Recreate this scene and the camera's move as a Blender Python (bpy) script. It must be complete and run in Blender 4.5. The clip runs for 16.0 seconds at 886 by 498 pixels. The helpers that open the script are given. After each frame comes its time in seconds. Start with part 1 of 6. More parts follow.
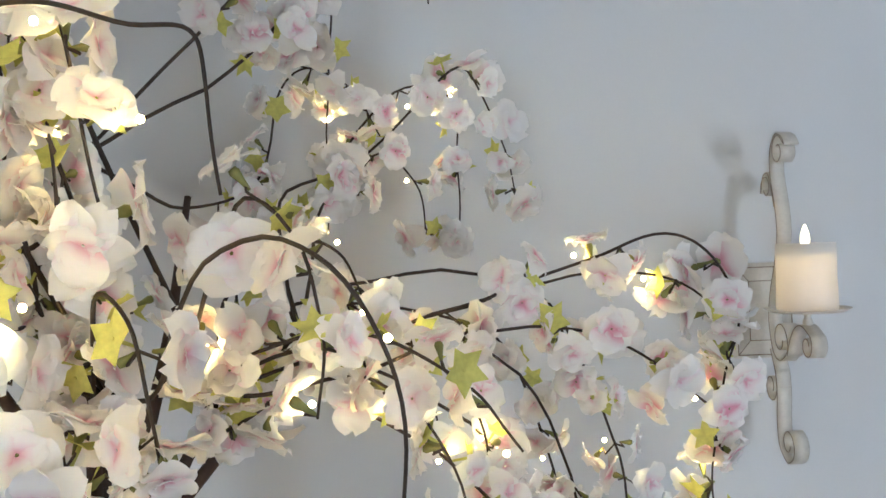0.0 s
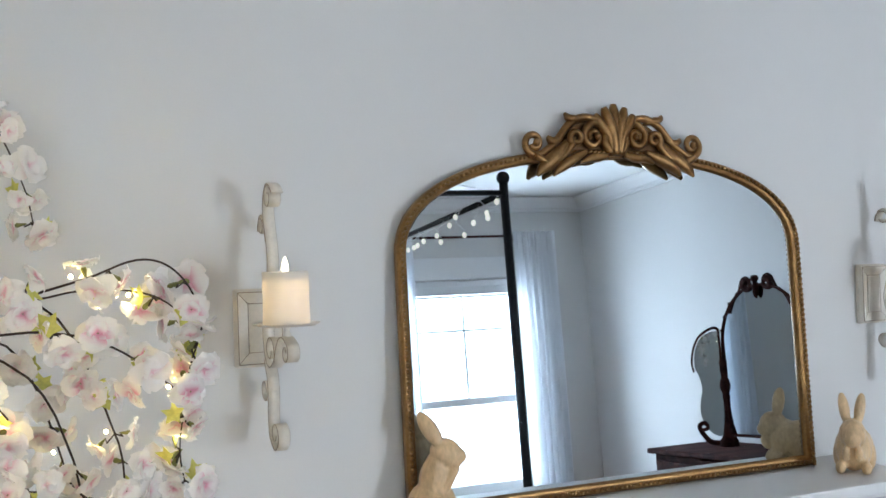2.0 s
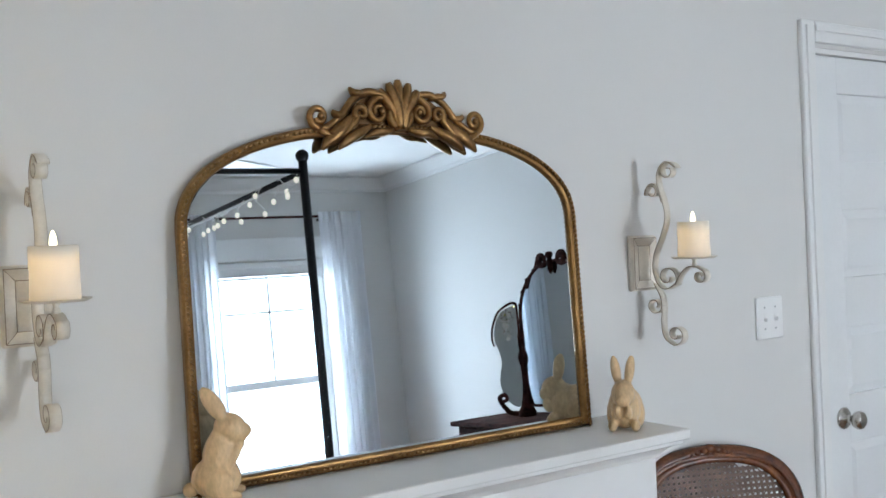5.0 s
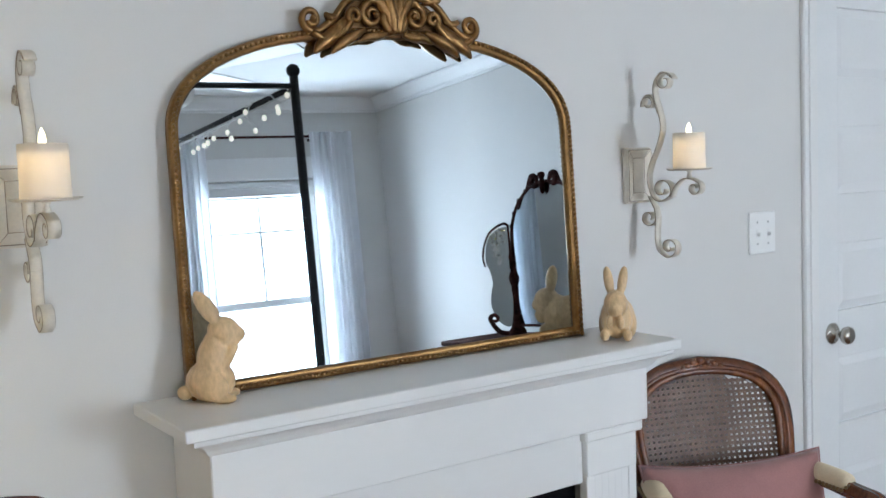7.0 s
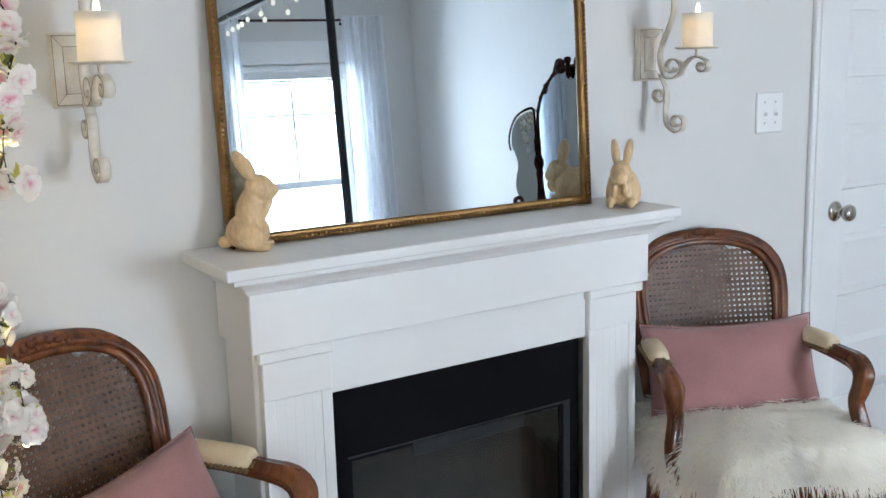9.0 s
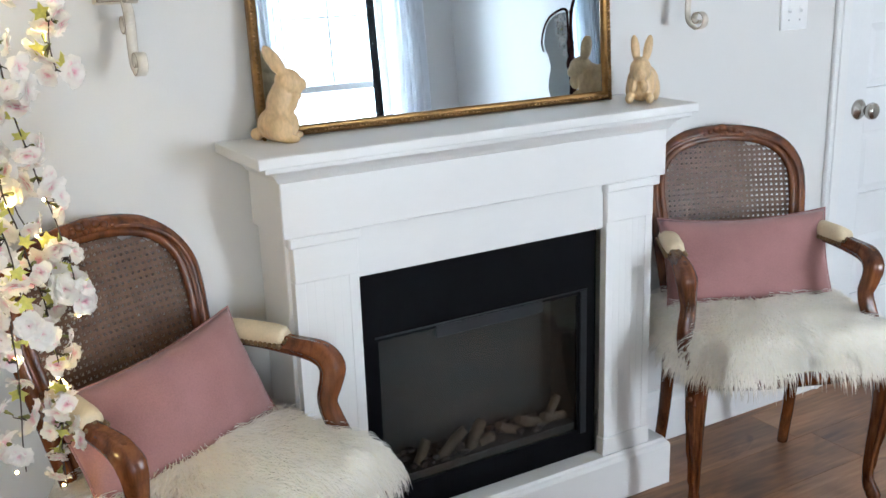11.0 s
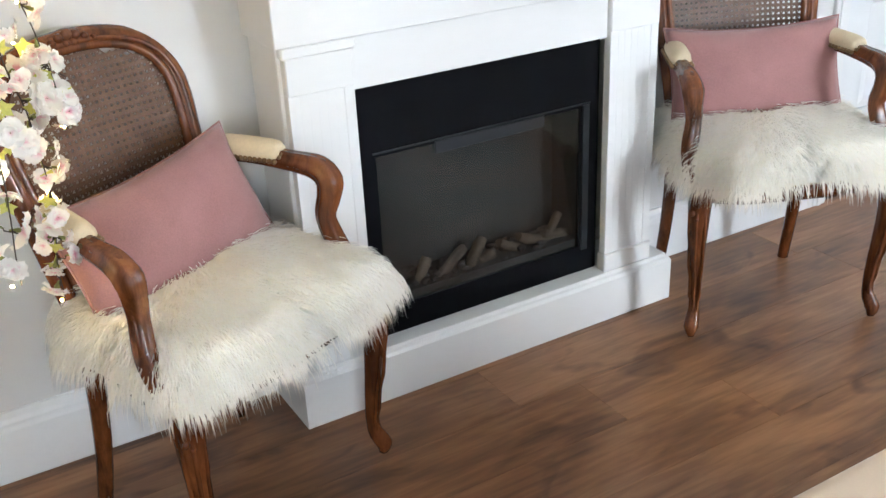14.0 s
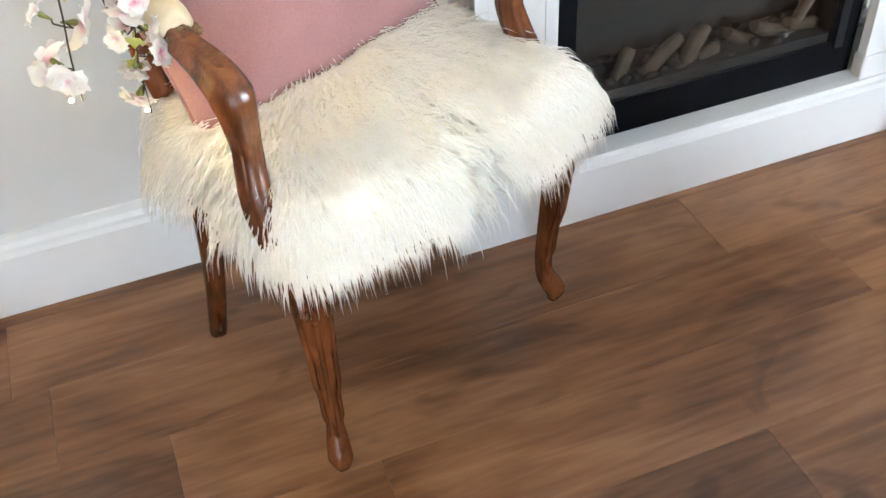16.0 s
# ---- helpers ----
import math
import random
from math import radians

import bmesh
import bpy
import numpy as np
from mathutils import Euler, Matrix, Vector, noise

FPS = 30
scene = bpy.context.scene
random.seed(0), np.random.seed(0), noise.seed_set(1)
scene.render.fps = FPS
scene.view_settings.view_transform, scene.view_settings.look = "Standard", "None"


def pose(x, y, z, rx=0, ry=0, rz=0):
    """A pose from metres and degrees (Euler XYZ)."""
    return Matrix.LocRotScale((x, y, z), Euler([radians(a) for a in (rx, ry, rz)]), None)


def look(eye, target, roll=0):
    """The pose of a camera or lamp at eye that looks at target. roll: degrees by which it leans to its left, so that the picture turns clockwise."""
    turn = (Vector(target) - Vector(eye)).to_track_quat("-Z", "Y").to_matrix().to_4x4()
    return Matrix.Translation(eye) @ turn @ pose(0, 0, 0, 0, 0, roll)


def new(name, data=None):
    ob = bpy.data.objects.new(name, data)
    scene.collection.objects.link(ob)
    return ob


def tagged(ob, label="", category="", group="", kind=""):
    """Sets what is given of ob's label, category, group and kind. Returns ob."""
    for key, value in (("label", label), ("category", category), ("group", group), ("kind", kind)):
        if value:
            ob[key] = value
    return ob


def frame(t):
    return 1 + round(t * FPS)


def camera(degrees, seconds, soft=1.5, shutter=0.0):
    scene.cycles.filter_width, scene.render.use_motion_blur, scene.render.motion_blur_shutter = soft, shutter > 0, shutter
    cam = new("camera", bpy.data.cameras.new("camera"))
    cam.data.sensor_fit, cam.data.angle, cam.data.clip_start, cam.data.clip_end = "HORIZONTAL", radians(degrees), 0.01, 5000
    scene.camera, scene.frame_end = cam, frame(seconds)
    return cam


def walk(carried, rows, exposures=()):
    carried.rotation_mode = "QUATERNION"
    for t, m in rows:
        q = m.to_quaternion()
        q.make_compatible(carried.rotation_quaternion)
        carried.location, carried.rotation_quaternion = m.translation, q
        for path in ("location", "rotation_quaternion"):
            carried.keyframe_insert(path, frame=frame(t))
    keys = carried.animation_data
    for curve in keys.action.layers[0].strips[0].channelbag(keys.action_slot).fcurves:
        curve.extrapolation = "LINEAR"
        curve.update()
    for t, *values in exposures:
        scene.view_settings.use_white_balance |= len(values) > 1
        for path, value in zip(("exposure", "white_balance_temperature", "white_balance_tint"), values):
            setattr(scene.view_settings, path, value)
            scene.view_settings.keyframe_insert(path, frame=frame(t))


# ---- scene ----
cam = camera(48.0, 16.0)
PATH = [
    (0, (-0.664, -1.456, 1.555), (-0.677, 0.544, 1.538), -2.1),
    (0.5, (-0.658, -1.566, 1.55), (-0.382, 0.415, 1.553), -1.8),
    (1, (-0.645, -1.657, 1.54), (-0.149, 0.281, 1.555), -1.5),
    (1.5, (-0.625, -1.718, 1.537), (0.043, 0.167, 1.56), -1.7),
    (2, (-0.616, -1.753, 1.536), (0.184, 0.079, 1.569), -1.9),
    (2.5, (-0.616, -1.771, 1.532), (0.293, 0.01, 1.575), -2.1),
    (3, (-0.607, -1.793, 1.532), (0.38, -0.055, 1.583), -2.3),
    (3.5, (-0.599, -1.801, 1.526), (0.447, -0.098, 1.576), -2.3),
    (4, (-0.589, -1.799, 1.523), (0.506, -0.125, 1.562), -2.2),
    (6.5, (-0.573, -1.784, 1.486), (0.563, -0.143, 1.362), -2.1),
    (7, (-0.578, -1.78, 1.474), (0.554, -0.14, 1.312), -2.2),
    (7.5, (-0.582, -1.792, 1.468), (0.54, -0.15, 1.263), -2.2),
    (8, (-0.593, -1.809, 1.462), (0.516, -0.166, 1.203), -2.0),
    (8.5, (-0.629, -1.872, 1.443), (0.458, -0.223, 1.128), -1.8),
    (9, (-0.656, -1.956, 1.438), (0.4, -0.299, 1.064), -1.6),
    (11.5, (-0.684, -2.071, 1.414), (0.265, -0.412, 0.823), -2.0),
    (12, (-0.681, -2.069, 1.4), (0.259, -0.42, 0.768), -2.1),
    (12.5, (-0.679, -2.07, 1.392), (0.249, -0.434, 0.716), -2.3),
    (13, (-0.68, -2.06, 1.384), (0.24, -0.441, 0.655), -2.4),
    (13.5, (-0.678, -2.05, 1.376), (0.232, -0.453, 0.588), -2.6),
    (14, (-0.672, -2.034, 1.364), (0.226, -0.469, 0.502), -2.8),
    (14.5, (-0.666, -2.006, 1.339), (0.203, -0.475, 0.389), -3.3),
    (15, (-0.633, -1.921, 1.315), (0.165, -0.433, 0.243), -3.7),
    (15.5, (-0.566, -1.771, 1.277), (0.109, -0.311, 0.088), -4.0),
    (16, (-0.498, -1.531, 1.253), (-0.009, -0.105, -0.062), -3.8),
]
walk(cam, [(t, look(eye, target, roll)) for t, eye, target, roll in PATH],
     [(0.0, -0.64, 5800, 10), (1.0, -0.46, 5900, 10), (3.5, -0.47, 6450, 10), (7.0, -0.42, 6300, 10), (9.0, -0.24, 6250, 10), (11.5, 0.02, 6380, 10), (14.0, 0.34, 6480, 10), (15.0, 0.5, 6700, 10), (16.0, 0.78, 6350, 10)])

# light levels and small settings
SOUTH_WATTS = 162.0
FILL_WATTS = 58.0
CANDLE_WATTS = 0.1
MIRROR_YAW = -1.0
POST_X = 1.175
FUR_COUNT = 21000
# ---------------------------------------------------------------- light
world = bpy.data.worlds.new("world")
scene.world = world
world.use_nodes = True
wn = world.node_tree
sky = wn.nodes.new("ShaderNodeTexSky")
sky.sky_type = "NISHITA"
sky.sun_disc = False
sky.sun_elevation = radians(40)
sky.sun_rotation = radians(60)
wn.nodes["Background"].inputs[1].default_value = 0.12
wn.links.new(sky.outputs[0], wn.nodes["Background"].inputs[0])


def area_lamp(name, m, sx, sy, watts, colour):
    data = bpy.data.lights.new(name, "AREA")
    data.shape, data.size, data.size_y = "RECTANGLE", sx, sy
    data.energy, data.color = watts, colour
    ob = new(name, data)
    ob.matrix_world = m
    return ob


def point_lamp(name, place, watts, colour, radius):
    data = bpy.data.lights.new(name, "POINT")
    data.energy, data.color, data.shadow_soft_size = watts, colour, radius
    ob = new(name, data)
    ob.location = place
    return ob


# daylight in the window of the south wall
area_lamp("window_daylight_and_fill", pose(2.02, -4.62, 1.35, 98, 0, 0), 1.05, 1.75, SOUTH_WATTS, (0.79, 0.89, 1.0))
# and fill light in an added, unseen twin window on the bed's other side
area_lamp("window_daylight_and_fill", pose(-1.25, -4.62, 1.35, 98, 0, 0), 1.05, 1.75, FILL_WATTS, (0.79, 0.89, 1.0))

# ---------------------------------------------------------------- materials


def mat(name, base, rough=0.5, metal=0.0, var=0.08, scale=6.0, fine=90.0, bump=0.1, sheen=0.0, coat=0.0, stretch=(1, 1, 1), rand=0.0, trans=0.0, sss=0.0, bumpdist=0.002):
    m = bpy.data.materials.new(name)
    m.use_nodes = True
    nt = m.node_tree
    b = nt.nodes["Principled BSDF"]
    L = nt.links.new
    tc = nt.nodes.new("ShaderNodeTexCoord")
    mp = nt.nodes.new("ShaderNodeMapping")
    mp.inputs["Scale"].default_value = stretch
    L(tc.outputs["Object"], mp.inputs["Vector"])
    n1 = nt.nodes.new("ShaderNodeTexNoise")
    n1.inputs["Scale"].default_value, n1.inputs["Detail"].default_value = scale, 4
    n2 = nt.nodes.new("ShaderNodeTexNoise")
    n2.inputs["Scale"].default_value, n2.inputs["Detail"].default_value = fine, 3
    for n in (n1, n2):
        L(mp.outputs[0], n.inputs["Vector"])
    mx = nt.nodes.new("ShaderNodeMath")
    mx.operation = "MULTIPLY_ADD"
    mx.inputs[1].default_value = 0.45
    L(n2.outputs["Fac"], mx.inputs[0])
    half = nt.nodes.new("ShaderNodeMath")
    half.operation = "MULTIPLY"
    half.inputs[1].default_value = 0.55
    L(n1.outputs["Fac"], half.inputs[0])
    L(half.outputs[0], mx.inputs[2])
    ramp = nt.nodes.new("ShaderNodeValToRGB")
    ramp.color_ramp.elements[0].position, ramp.color_ramp.elements[1].position = 0.3, 0.7
    ramp.color_ramp.elements[0].color = (*[c * (1 - var) for c in base], 1)
    ramp.color_ramp.elements[1].color = (*[min(1, c * (1 + var)) for c in base], 1)
    L(mx.outputs[0], ramp.inputs[0])
    out = ramp.outputs[0]
    if rand:
        oi = nt.nodes.new("ShaderNodeObjectInfo")
        hsv = nt.nodes.new("ShaderNodeHueSaturation")
        mr = nt.nodes.new("ShaderNodeMapRange")
        mr.inputs[3].default_value, mr.inputs[4].default_value = 1 - rand, 1 + rand
        L(oi.outputs["Random"], mr.inputs[0])
        L(mr.outputs[0], hsv.inputs["Value"])
        L(out, hsv.inputs["Color"])
        out = hsv.outputs[0]
    L(out, b.inputs["Base Color"])
    rr = nt.nodes.new("ShaderNodeMapRange")
    rr.inputs[3].default_value, rr.inputs[4].default_value = max(0.02, rough - 0.08), min(1, rough + 0.08)
    L(mx.outputs[0], rr.inputs[0])
    L(rr.outputs[0], b.inputs["Roughness"])
    b.inputs["Metallic"].default_value = metal
    b.inputs["Sheen Weight"].default_value = sheen
    b.inputs["Coat Weight"].default_value = coat
    b.inputs["Coat Roughness"].default_value = 0.25
    if sss:
        b.inputs["Subsurface Weight"].default_value = sss
        b.inputs["Subsurface Radius"].default_value = (0.02, 0.012, 0.006)
        b.inputs["Subsurface Scale"].default_value = 1.0
    if bump:
        bp = nt.nodes.new("ShaderNodeBump")
        bp.inputs["Strength"].default_value, bp.inputs["Distance"].default_value = bump, bumpdist
        L(n2.outputs["Fac"], bp.inputs["Height"])
        L(bp.outputs[0], b.inputs["Normal"])
    if trans:
        tr = nt.nodes.new("ShaderNodeBsdfTranslucent")
        L(out, tr.inputs["Color"])
        ms = nt.nodes.new("ShaderNodeMixShader")
        ms.inputs[0].default_value = trans
        L(b.outputs[0], ms.inputs[1])
        L(tr.outputs[0], ms.inputs[2])
        L(ms.outputs[0], nt.nodes["Material Output"].inputs["Surface"])
    return m


def glow(name, colour, strength):
    m = bpy.data.materials.new(name)
    m.use_nodes = True
    b = m.node_tree.nodes["Principled BSDF"]
    b.inputs["Base Color"].default_value = (*colour, 1)
    b.inputs["Emission Color"].default_value = (*colour, 1)
    b.inputs["Emission Strength"].default_value = strength
    return m


def plank_wood(name, tones, length_axis=0, size=1.0, rough=0.4, contrast=1.0, knot=0.8):
    """Grained wood along one axis, with long grain, cloudy stain and dark knots, shifted from piece to piece."""
    m = bpy.data.materials.new(name)
    m.use_nodes = True
    nt = m.node_tree
    b = nt.nodes["Principled BSDF"]
    L = nt.links.new
    tc = nt.nodes.new("ShaderNodeTexCoord")
    oi = nt.nodes.new("ShaderNodeObjectInfo")
    shift = nt.nodes.new("ShaderNodeVectorMath")
    shift.operation = "SCALE"
    shift.inputs[0].default_value = (7.3, 3.1, 1.7)
    L(oi.outputs["Random"], shift.inputs["Scale"])
    add = nt.nodes.new("ShaderNodeVectorMath")
    L(tc.outputs["Object"], add.inputs[0])
    L(shift.outputs[0], add.inputs[1])

    def noise_at(sx, scale, detail, dist=0.0):
        mp = nt.nodes.new("ShaderNodeMapping")
        s = [1.0, 1.0, 1.0]
        s[length_axis] = sx
        mp.inputs["Scale"].default_value = s
        L(add.outputs[0], mp.inputs["Vector"])
        n = nt.nodes.new("ShaderNodeTexNoise")
        n.inputs["Scale"].default_value, n.inputs["Detail"].default_value = scale * size, detail
        n.inputs["Distortion"].default_value = dist
        L(mp.outputs[0], n.inputs["Vector"])
        return n.outputs["Fac"]

    cloud = noise_at(0.34, 5.0, 7, 0.7)
    grain = noise_at(0.10, 60.0, 6, 0.5)
    knots = noise_at(0.4, 9.0, 2, 1.2)
    ramp = nt.nodes.new("ShaderNodeValToRGB")
    els = ramp.color_ramp.elements
    els[0].position, els[1].position = 0.36, 0.66
    els[0].color, els[1].color = (*tones[0], 1), (*tones[2], 1)
    mid = els.new(0.5)
    mid.color = (*tones[1], 1)
    mix = nt.nodes.new("ShaderNodeMath")
    mix.operation = "MULTIPLY_ADD"
    mix.inputs[1].default_value = 0.3 * contrast
    L(grain, mix.inputs[0])
    sc = nt.nodes.new("ShaderNodeMath")
    sc.operation = "MULTIPLY"
    sc.inputs[1].default_value = 1 - 0.3 * contrast
    L(cloud, sc.inputs[0])
    L(sc.outputs[0], mix.inputs[2])
    L(mix.outputs[0], ramp.inputs[0])
    kr = nt.nodes.new("ShaderNodeValToRGB")
    kr.color_ramp.elements[0].position, kr.color_ramp.elements[1].position = 0.29, 0.41
    kr.color_ramp.elements[0].color = (0.42, 0.38, 0.36, 1)
    kr.color_ramp.elements[1].color = (1, 1, 1, 1)
    L(knots, kr.inputs[0])
    mul = nt.nodes.new("ShaderNodeMix")
    mul.data_type, mul.blend_type = "RGBA", "MULTIPLY"
    mul.inputs[0].default_value = knot
    L(ramp.outputs[0], mul.inputs[6])
    L(kr.outputs[0], mul.inputs[7])
    hsv = nt.nodes.new("ShaderNodeHueSaturation")
    mr = nt.nodes.new("ShaderNodeMapRange")
    mr.inputs[3].default_value, mr.inputs[4].default_value = 0.96, 1.04
    L(oi.outputs["Random"], mr.inputs[0])
    L(mr.outputs[0], hsv.inputs["Value"])
    L(mul.outputs[2], hsv.inputs["Color"])
    L(hsv.outputs[0], b.inputs["Base Color"])
    rr = nt.nodes.new("ShaderNodeMapRange")
    rr.inputs[3].default_value, rr.inputs[4].default_value = rough + 0.08, rough - 0.06
    L(mix.outputs[0], rr.inputs[0])
    L(rr.outputs[0], b.inputs["Roughness"])
    bp = nt.nodes.new("ShaderNodeBump")
    bp.inputs["Strength"].default_value, bp.inputs["Distance"].default_value = 0.12, 0.001
    L(grain, bp.inputs["Height"])
    L(bp.outputs[0], b.inputs["Normal"])
    return m


def petal_material(name):
    """White fabric petals with a pink heart; the first texture coordinate runs from the heart to the rim."""
    m = bpy.data.materials.new(name)
    m.use_nodes = True
    nt = m.node_tree
    b = nt.nodes["Principled BSDF"]
    L = nt.links.new
    uv = nt.nodes.new("ShaderNodeUVMap")
    sep = nt.nodes.new("ShaderNodeSeparateXYZ")
    L(uv.outputs[0], sep.inputs[0])
    tc = nt.nodes.new("ShaderNodeTexCoord")
    n = nt.nodes.new("ShaderNodeTexNoise")
    n.inputs["Scale"].default_value = 90
    L(tc.outputs["Object"], n.inputs["Vector"])
    oi = nt.nodes.new("ShaderNodeObjectInfo")
    ma = nt.nodes.new("ShaderNodeMath")
    ma.operation = "MULTIPLY_ADD"
    ma.inputs[1].default_value = 0.30
    L(n.outputs["Fac"], ma.inputs[0])
    L(sep.outputs[0], ma.inputs[2])
    mb = nt.nodes.new("ShaderNodeMath")
    mb.operation = "MULTIPLY_ADD"
    mb.inputs[1].default_value = 0.25
    L(oi.outputs["Random"], mb.inputs[0])
    L(ma.outputs[0], mb.inputs[2])
    ramp = nt.nodes.new("ShaderNodeValToRGB")
    e = ramp.color_ramp.elements
    e[0].position, e[1].position = 0.24, 0.72
    e[0].color, e[1].color = (0.84, 0.42, 0.52, 1), (0.95, 0.92, 0.88, 1)
    k = e.new(0.50)
    k.color = (0.92, 0.80, 0.80, 1)
    L(mb.outputs[0], ramp.inputs[0])
    L(ramp.outputs[0], b.inputs["Base Color"])
    b.inputs["Roughness"].default_value = 0.85
    b.inputs["Sheen Weight"].default_value = 0.2
    bp = nt.nodes.new("ShaderNodeBump")
    bp.inputs["Strength"].default_value, bp.inputs["Distance"].default_value = 0.3, 0.001
    L(n.outputs["Fac"], bp.inputs["Height"])
    L(bp.outputs[0], b.inputs["Normal"])
    tr = nt.nodes.new("ShaderNodeBsdfTranslucent")
    L(ramp.outputs[0], tr.inputs["Color"])
    ms = nt.nodes.new("ShaderNodeMixShader")
    ms.inputs[0].default_value = 0.42
    L(b.outputs[0], ms.inputs[1])
    L(tr.outputs[0], ms.inputs[2])
    L(ms.outputs[0], nt.nodes["Material Output"].inputs["Surface"])
    return m


def fur_material(name):
    m = bpy.data.materials.new(name)
    m.use_nodes = True
    nt = m.node_tree
    b = nt.nodes["Principled BSDF"]
    L = nt.links.new
    geo = nt.nodes.new("ShaderNodeNewGeometry")
    ramp = nt.nodes.new("ShaderNodeValToRGB")
    ramp.color_ramp.elements[0].color = (0.98, 0.945, 0.86, 1)
    ramp.color_ramp.elements[1].color = (0.99, 0.97, 0.915, 1)
    ramp.color_ramp.elements[1].position = 0.55
    L(geo.outputs["Random Per Island"], ramp.inputs[0])
    L(ramp.outputs[0], b.inputs["Base Color"])
    b.inputs["Roughness"].default_value = 0.8
    b.subsurface_method = "BURLEY"
    b.inputs["Subsurface Weight"].default_value = 1.0
    b.inputs["Subsurface Radius"].default_value = (1.0, 0.95, 0.85)
    b.inputs["Subsurface Scale"].default_value = 0.019
    tr = nt.nodes.new("ShaderNodeBsdfTranslucent")
    L(ramp.outputs[0], tr.inputs["Color"])
    ms = nt.nodes.new("ShaderNodeMixShader")
    ms.inputs[0].default_value = 0.2
    L(b.outputs[0], ms.inputs[1])
    L(tr.outputs[0], ms.inputs[2])
    L(ms.outputs[0], nt.nodes["Material Output"].inputs["Surface"])
    return m


def glass_material(name):
    m = bpy.data.materials.new(name)
    m.use_nodes = True
    b = m.node_tree.nodes["Principled BSDF"]
    b.inputs["Base Color"].default_value = (0.97, 0.99, 0.98, 1)
    b.inputs["Transmission Weight"].default_value = 1.0
    b.inputs["Roughness"].default_value = 0.02
    b.inputs["IOR"].default_value = 1.1
    return m


WALL = mat("wall_paint", (0.70, 0.69, 0.67), 0.75, var=0.02, scale=1.5, fine=260, bump=0.06, bumpdist=0.001)
CEIL = mat("ceiling_paint", (0.86, 0.86, 0.85), 0.9, var=0.02, fine=200, bump=0.05)
TRIM = mat("white_trim_paint", (0.82, 0.82, 0.81), 0.4, var=0.02, scale=3, fine=60, bump=0.02)
MANTEL = mat("white_mantel_paint", (0.82, 0.815, 0.80), 0.42, var=0.014, scale=4, fine=70, bump=0.02, stretch=(0.3, 1, 1))
DOORPAINT = mat("door_paint", (0.80, 0.81, 0.81), 0.42, var=0.02, fine=80, bump=0.03)
FLOORWOOD = plank_wood("brown_oak_planks", ((0.098, 0.041, 0.017), (0.225, 0.099, 0.041), (0.385, 0.188, 0.087)), 0, 1.0, 0.36)
CHAIRWOOD = plank_wood("chair_walnut", ((0.055, 0.015, 0.005), (0.125, 0.036, 0.011), (0.215, 0.068, 0.021)), 2, 4.0, 0.24, 0.8, 0.3)
DARKWOOD = plank_wood("dark_mahogany", ((0.020, 0.006, 0.005), (0.042, 0.013, 0.011), (0.075, 0.024, 0.019)), 1, 3.0, 0.7)
DARKWOOD.node_tree.nodes["Principled BSDF"].inputs["Specular IOR Level"].default_value = 0.05
CANE = mat("brown_cane", (0.13, 0.065, 0.035), 0.5, var=0.35, scale=25, fine=200, bump=0.2)
VELVET = mat("rose_velvet", (0.31, 0.146, 0.136), 0.85, var=0.20, scale=7, fine=350, bump=0.15, sheen=0.28)
CREAM = mat("cream_leather", (0.68, 0.56, 0.38), 0.55, var=0.08, scale=20, fine=160, bump=0.1)
BRASS = mat("aged_brass_nail", (0.24, 0.16, 0.085), 0.38, 0.9, var=0.25, scale=60)
GOLD = mat("antique_gold", (0.25, 0.135, 0.048), 0.34, 0.85, var=0.35, scale=22, fine=140, bump=0.15)
GOLDDARK = mat("antique_gold_shade", (0.13, 0.065, 0.022), 0.42, 0.75, var=0.35, scale=30, fine=140, bump=0.2)
SCONCE = mat("distressed_ivory_metal", (0.72, 0.665, 0.575), 0.45, 0.05, var=0.09, scale=30, fine=200, bump=0.1)
RUBBED = mat("rubbed_brown_edge", (0.36, 0.285, 0.21), 0.6, 0.1, var=0.4, scale=60)
WAX = mat("ivory_wax", (0.88, 0.84, 0.77), 0.4, var=0.03, scale=10, fine=40, bump=0.03, trans=0.32)
FLAME = glow("flame", (1.0, 0.86, 0.55), 5.0)
BULB = glow("fairy_bulb", (1.0, 0.70, 0.22), 900.0)
BULBSOFT = glow("globe_bulb", (1.0, 0.92, 0.72), 1.3)
RABBIT = mat("honey_resin", (0.64, 0.44, 0.24), 0.40, var=0.22, scale=32, fine=130, bump=0.35, coat=0.2, stretch=(1, 1, 0.5), bumpdist=0.003)
PLASTIC = mat("white_plastic", (0.84, 0.84, 0.83), 0.35, var=0.01, bump=0)
DARKSCREW = mat("grey_metal", (0.5, 0.5, 0.5), 0.4, 0.3, var=0.1)
NICKEL = mat("satin_nickel", (0.52, 0.49, 0.45), 0.25, 1.0, var=0.06, scale=30, bump=0)
BLACKMETAL = mat("black_metal", (0.012, 0.014, 0.017), 0.4, 0.3, var=0.2, scale=30)
INSERT = mat("black_insert_panel", (0.005, 0.005, 0.006), 0.5, var=0.15, scale=15, fine=200, bump=0.02)
INSERT.node_tree.nodes["Principled BSDF"].inputs["Specular IOR Level"].default_value = 0.03
CAVITY = mat("dark_firebox", (0.022, 0.022, 0.021), 0.8, var=0.2)
LOG = mat("resin_log", (0.085, 0.06, 0.04), 0.8, var=0.5, scale=30, fine=120, bump=0.6)
EMBER = mat("dark_embers", (0.03, 0.027, 0.026), 0.8, var=0.5, scale=60, fine=200, bump=0.5)
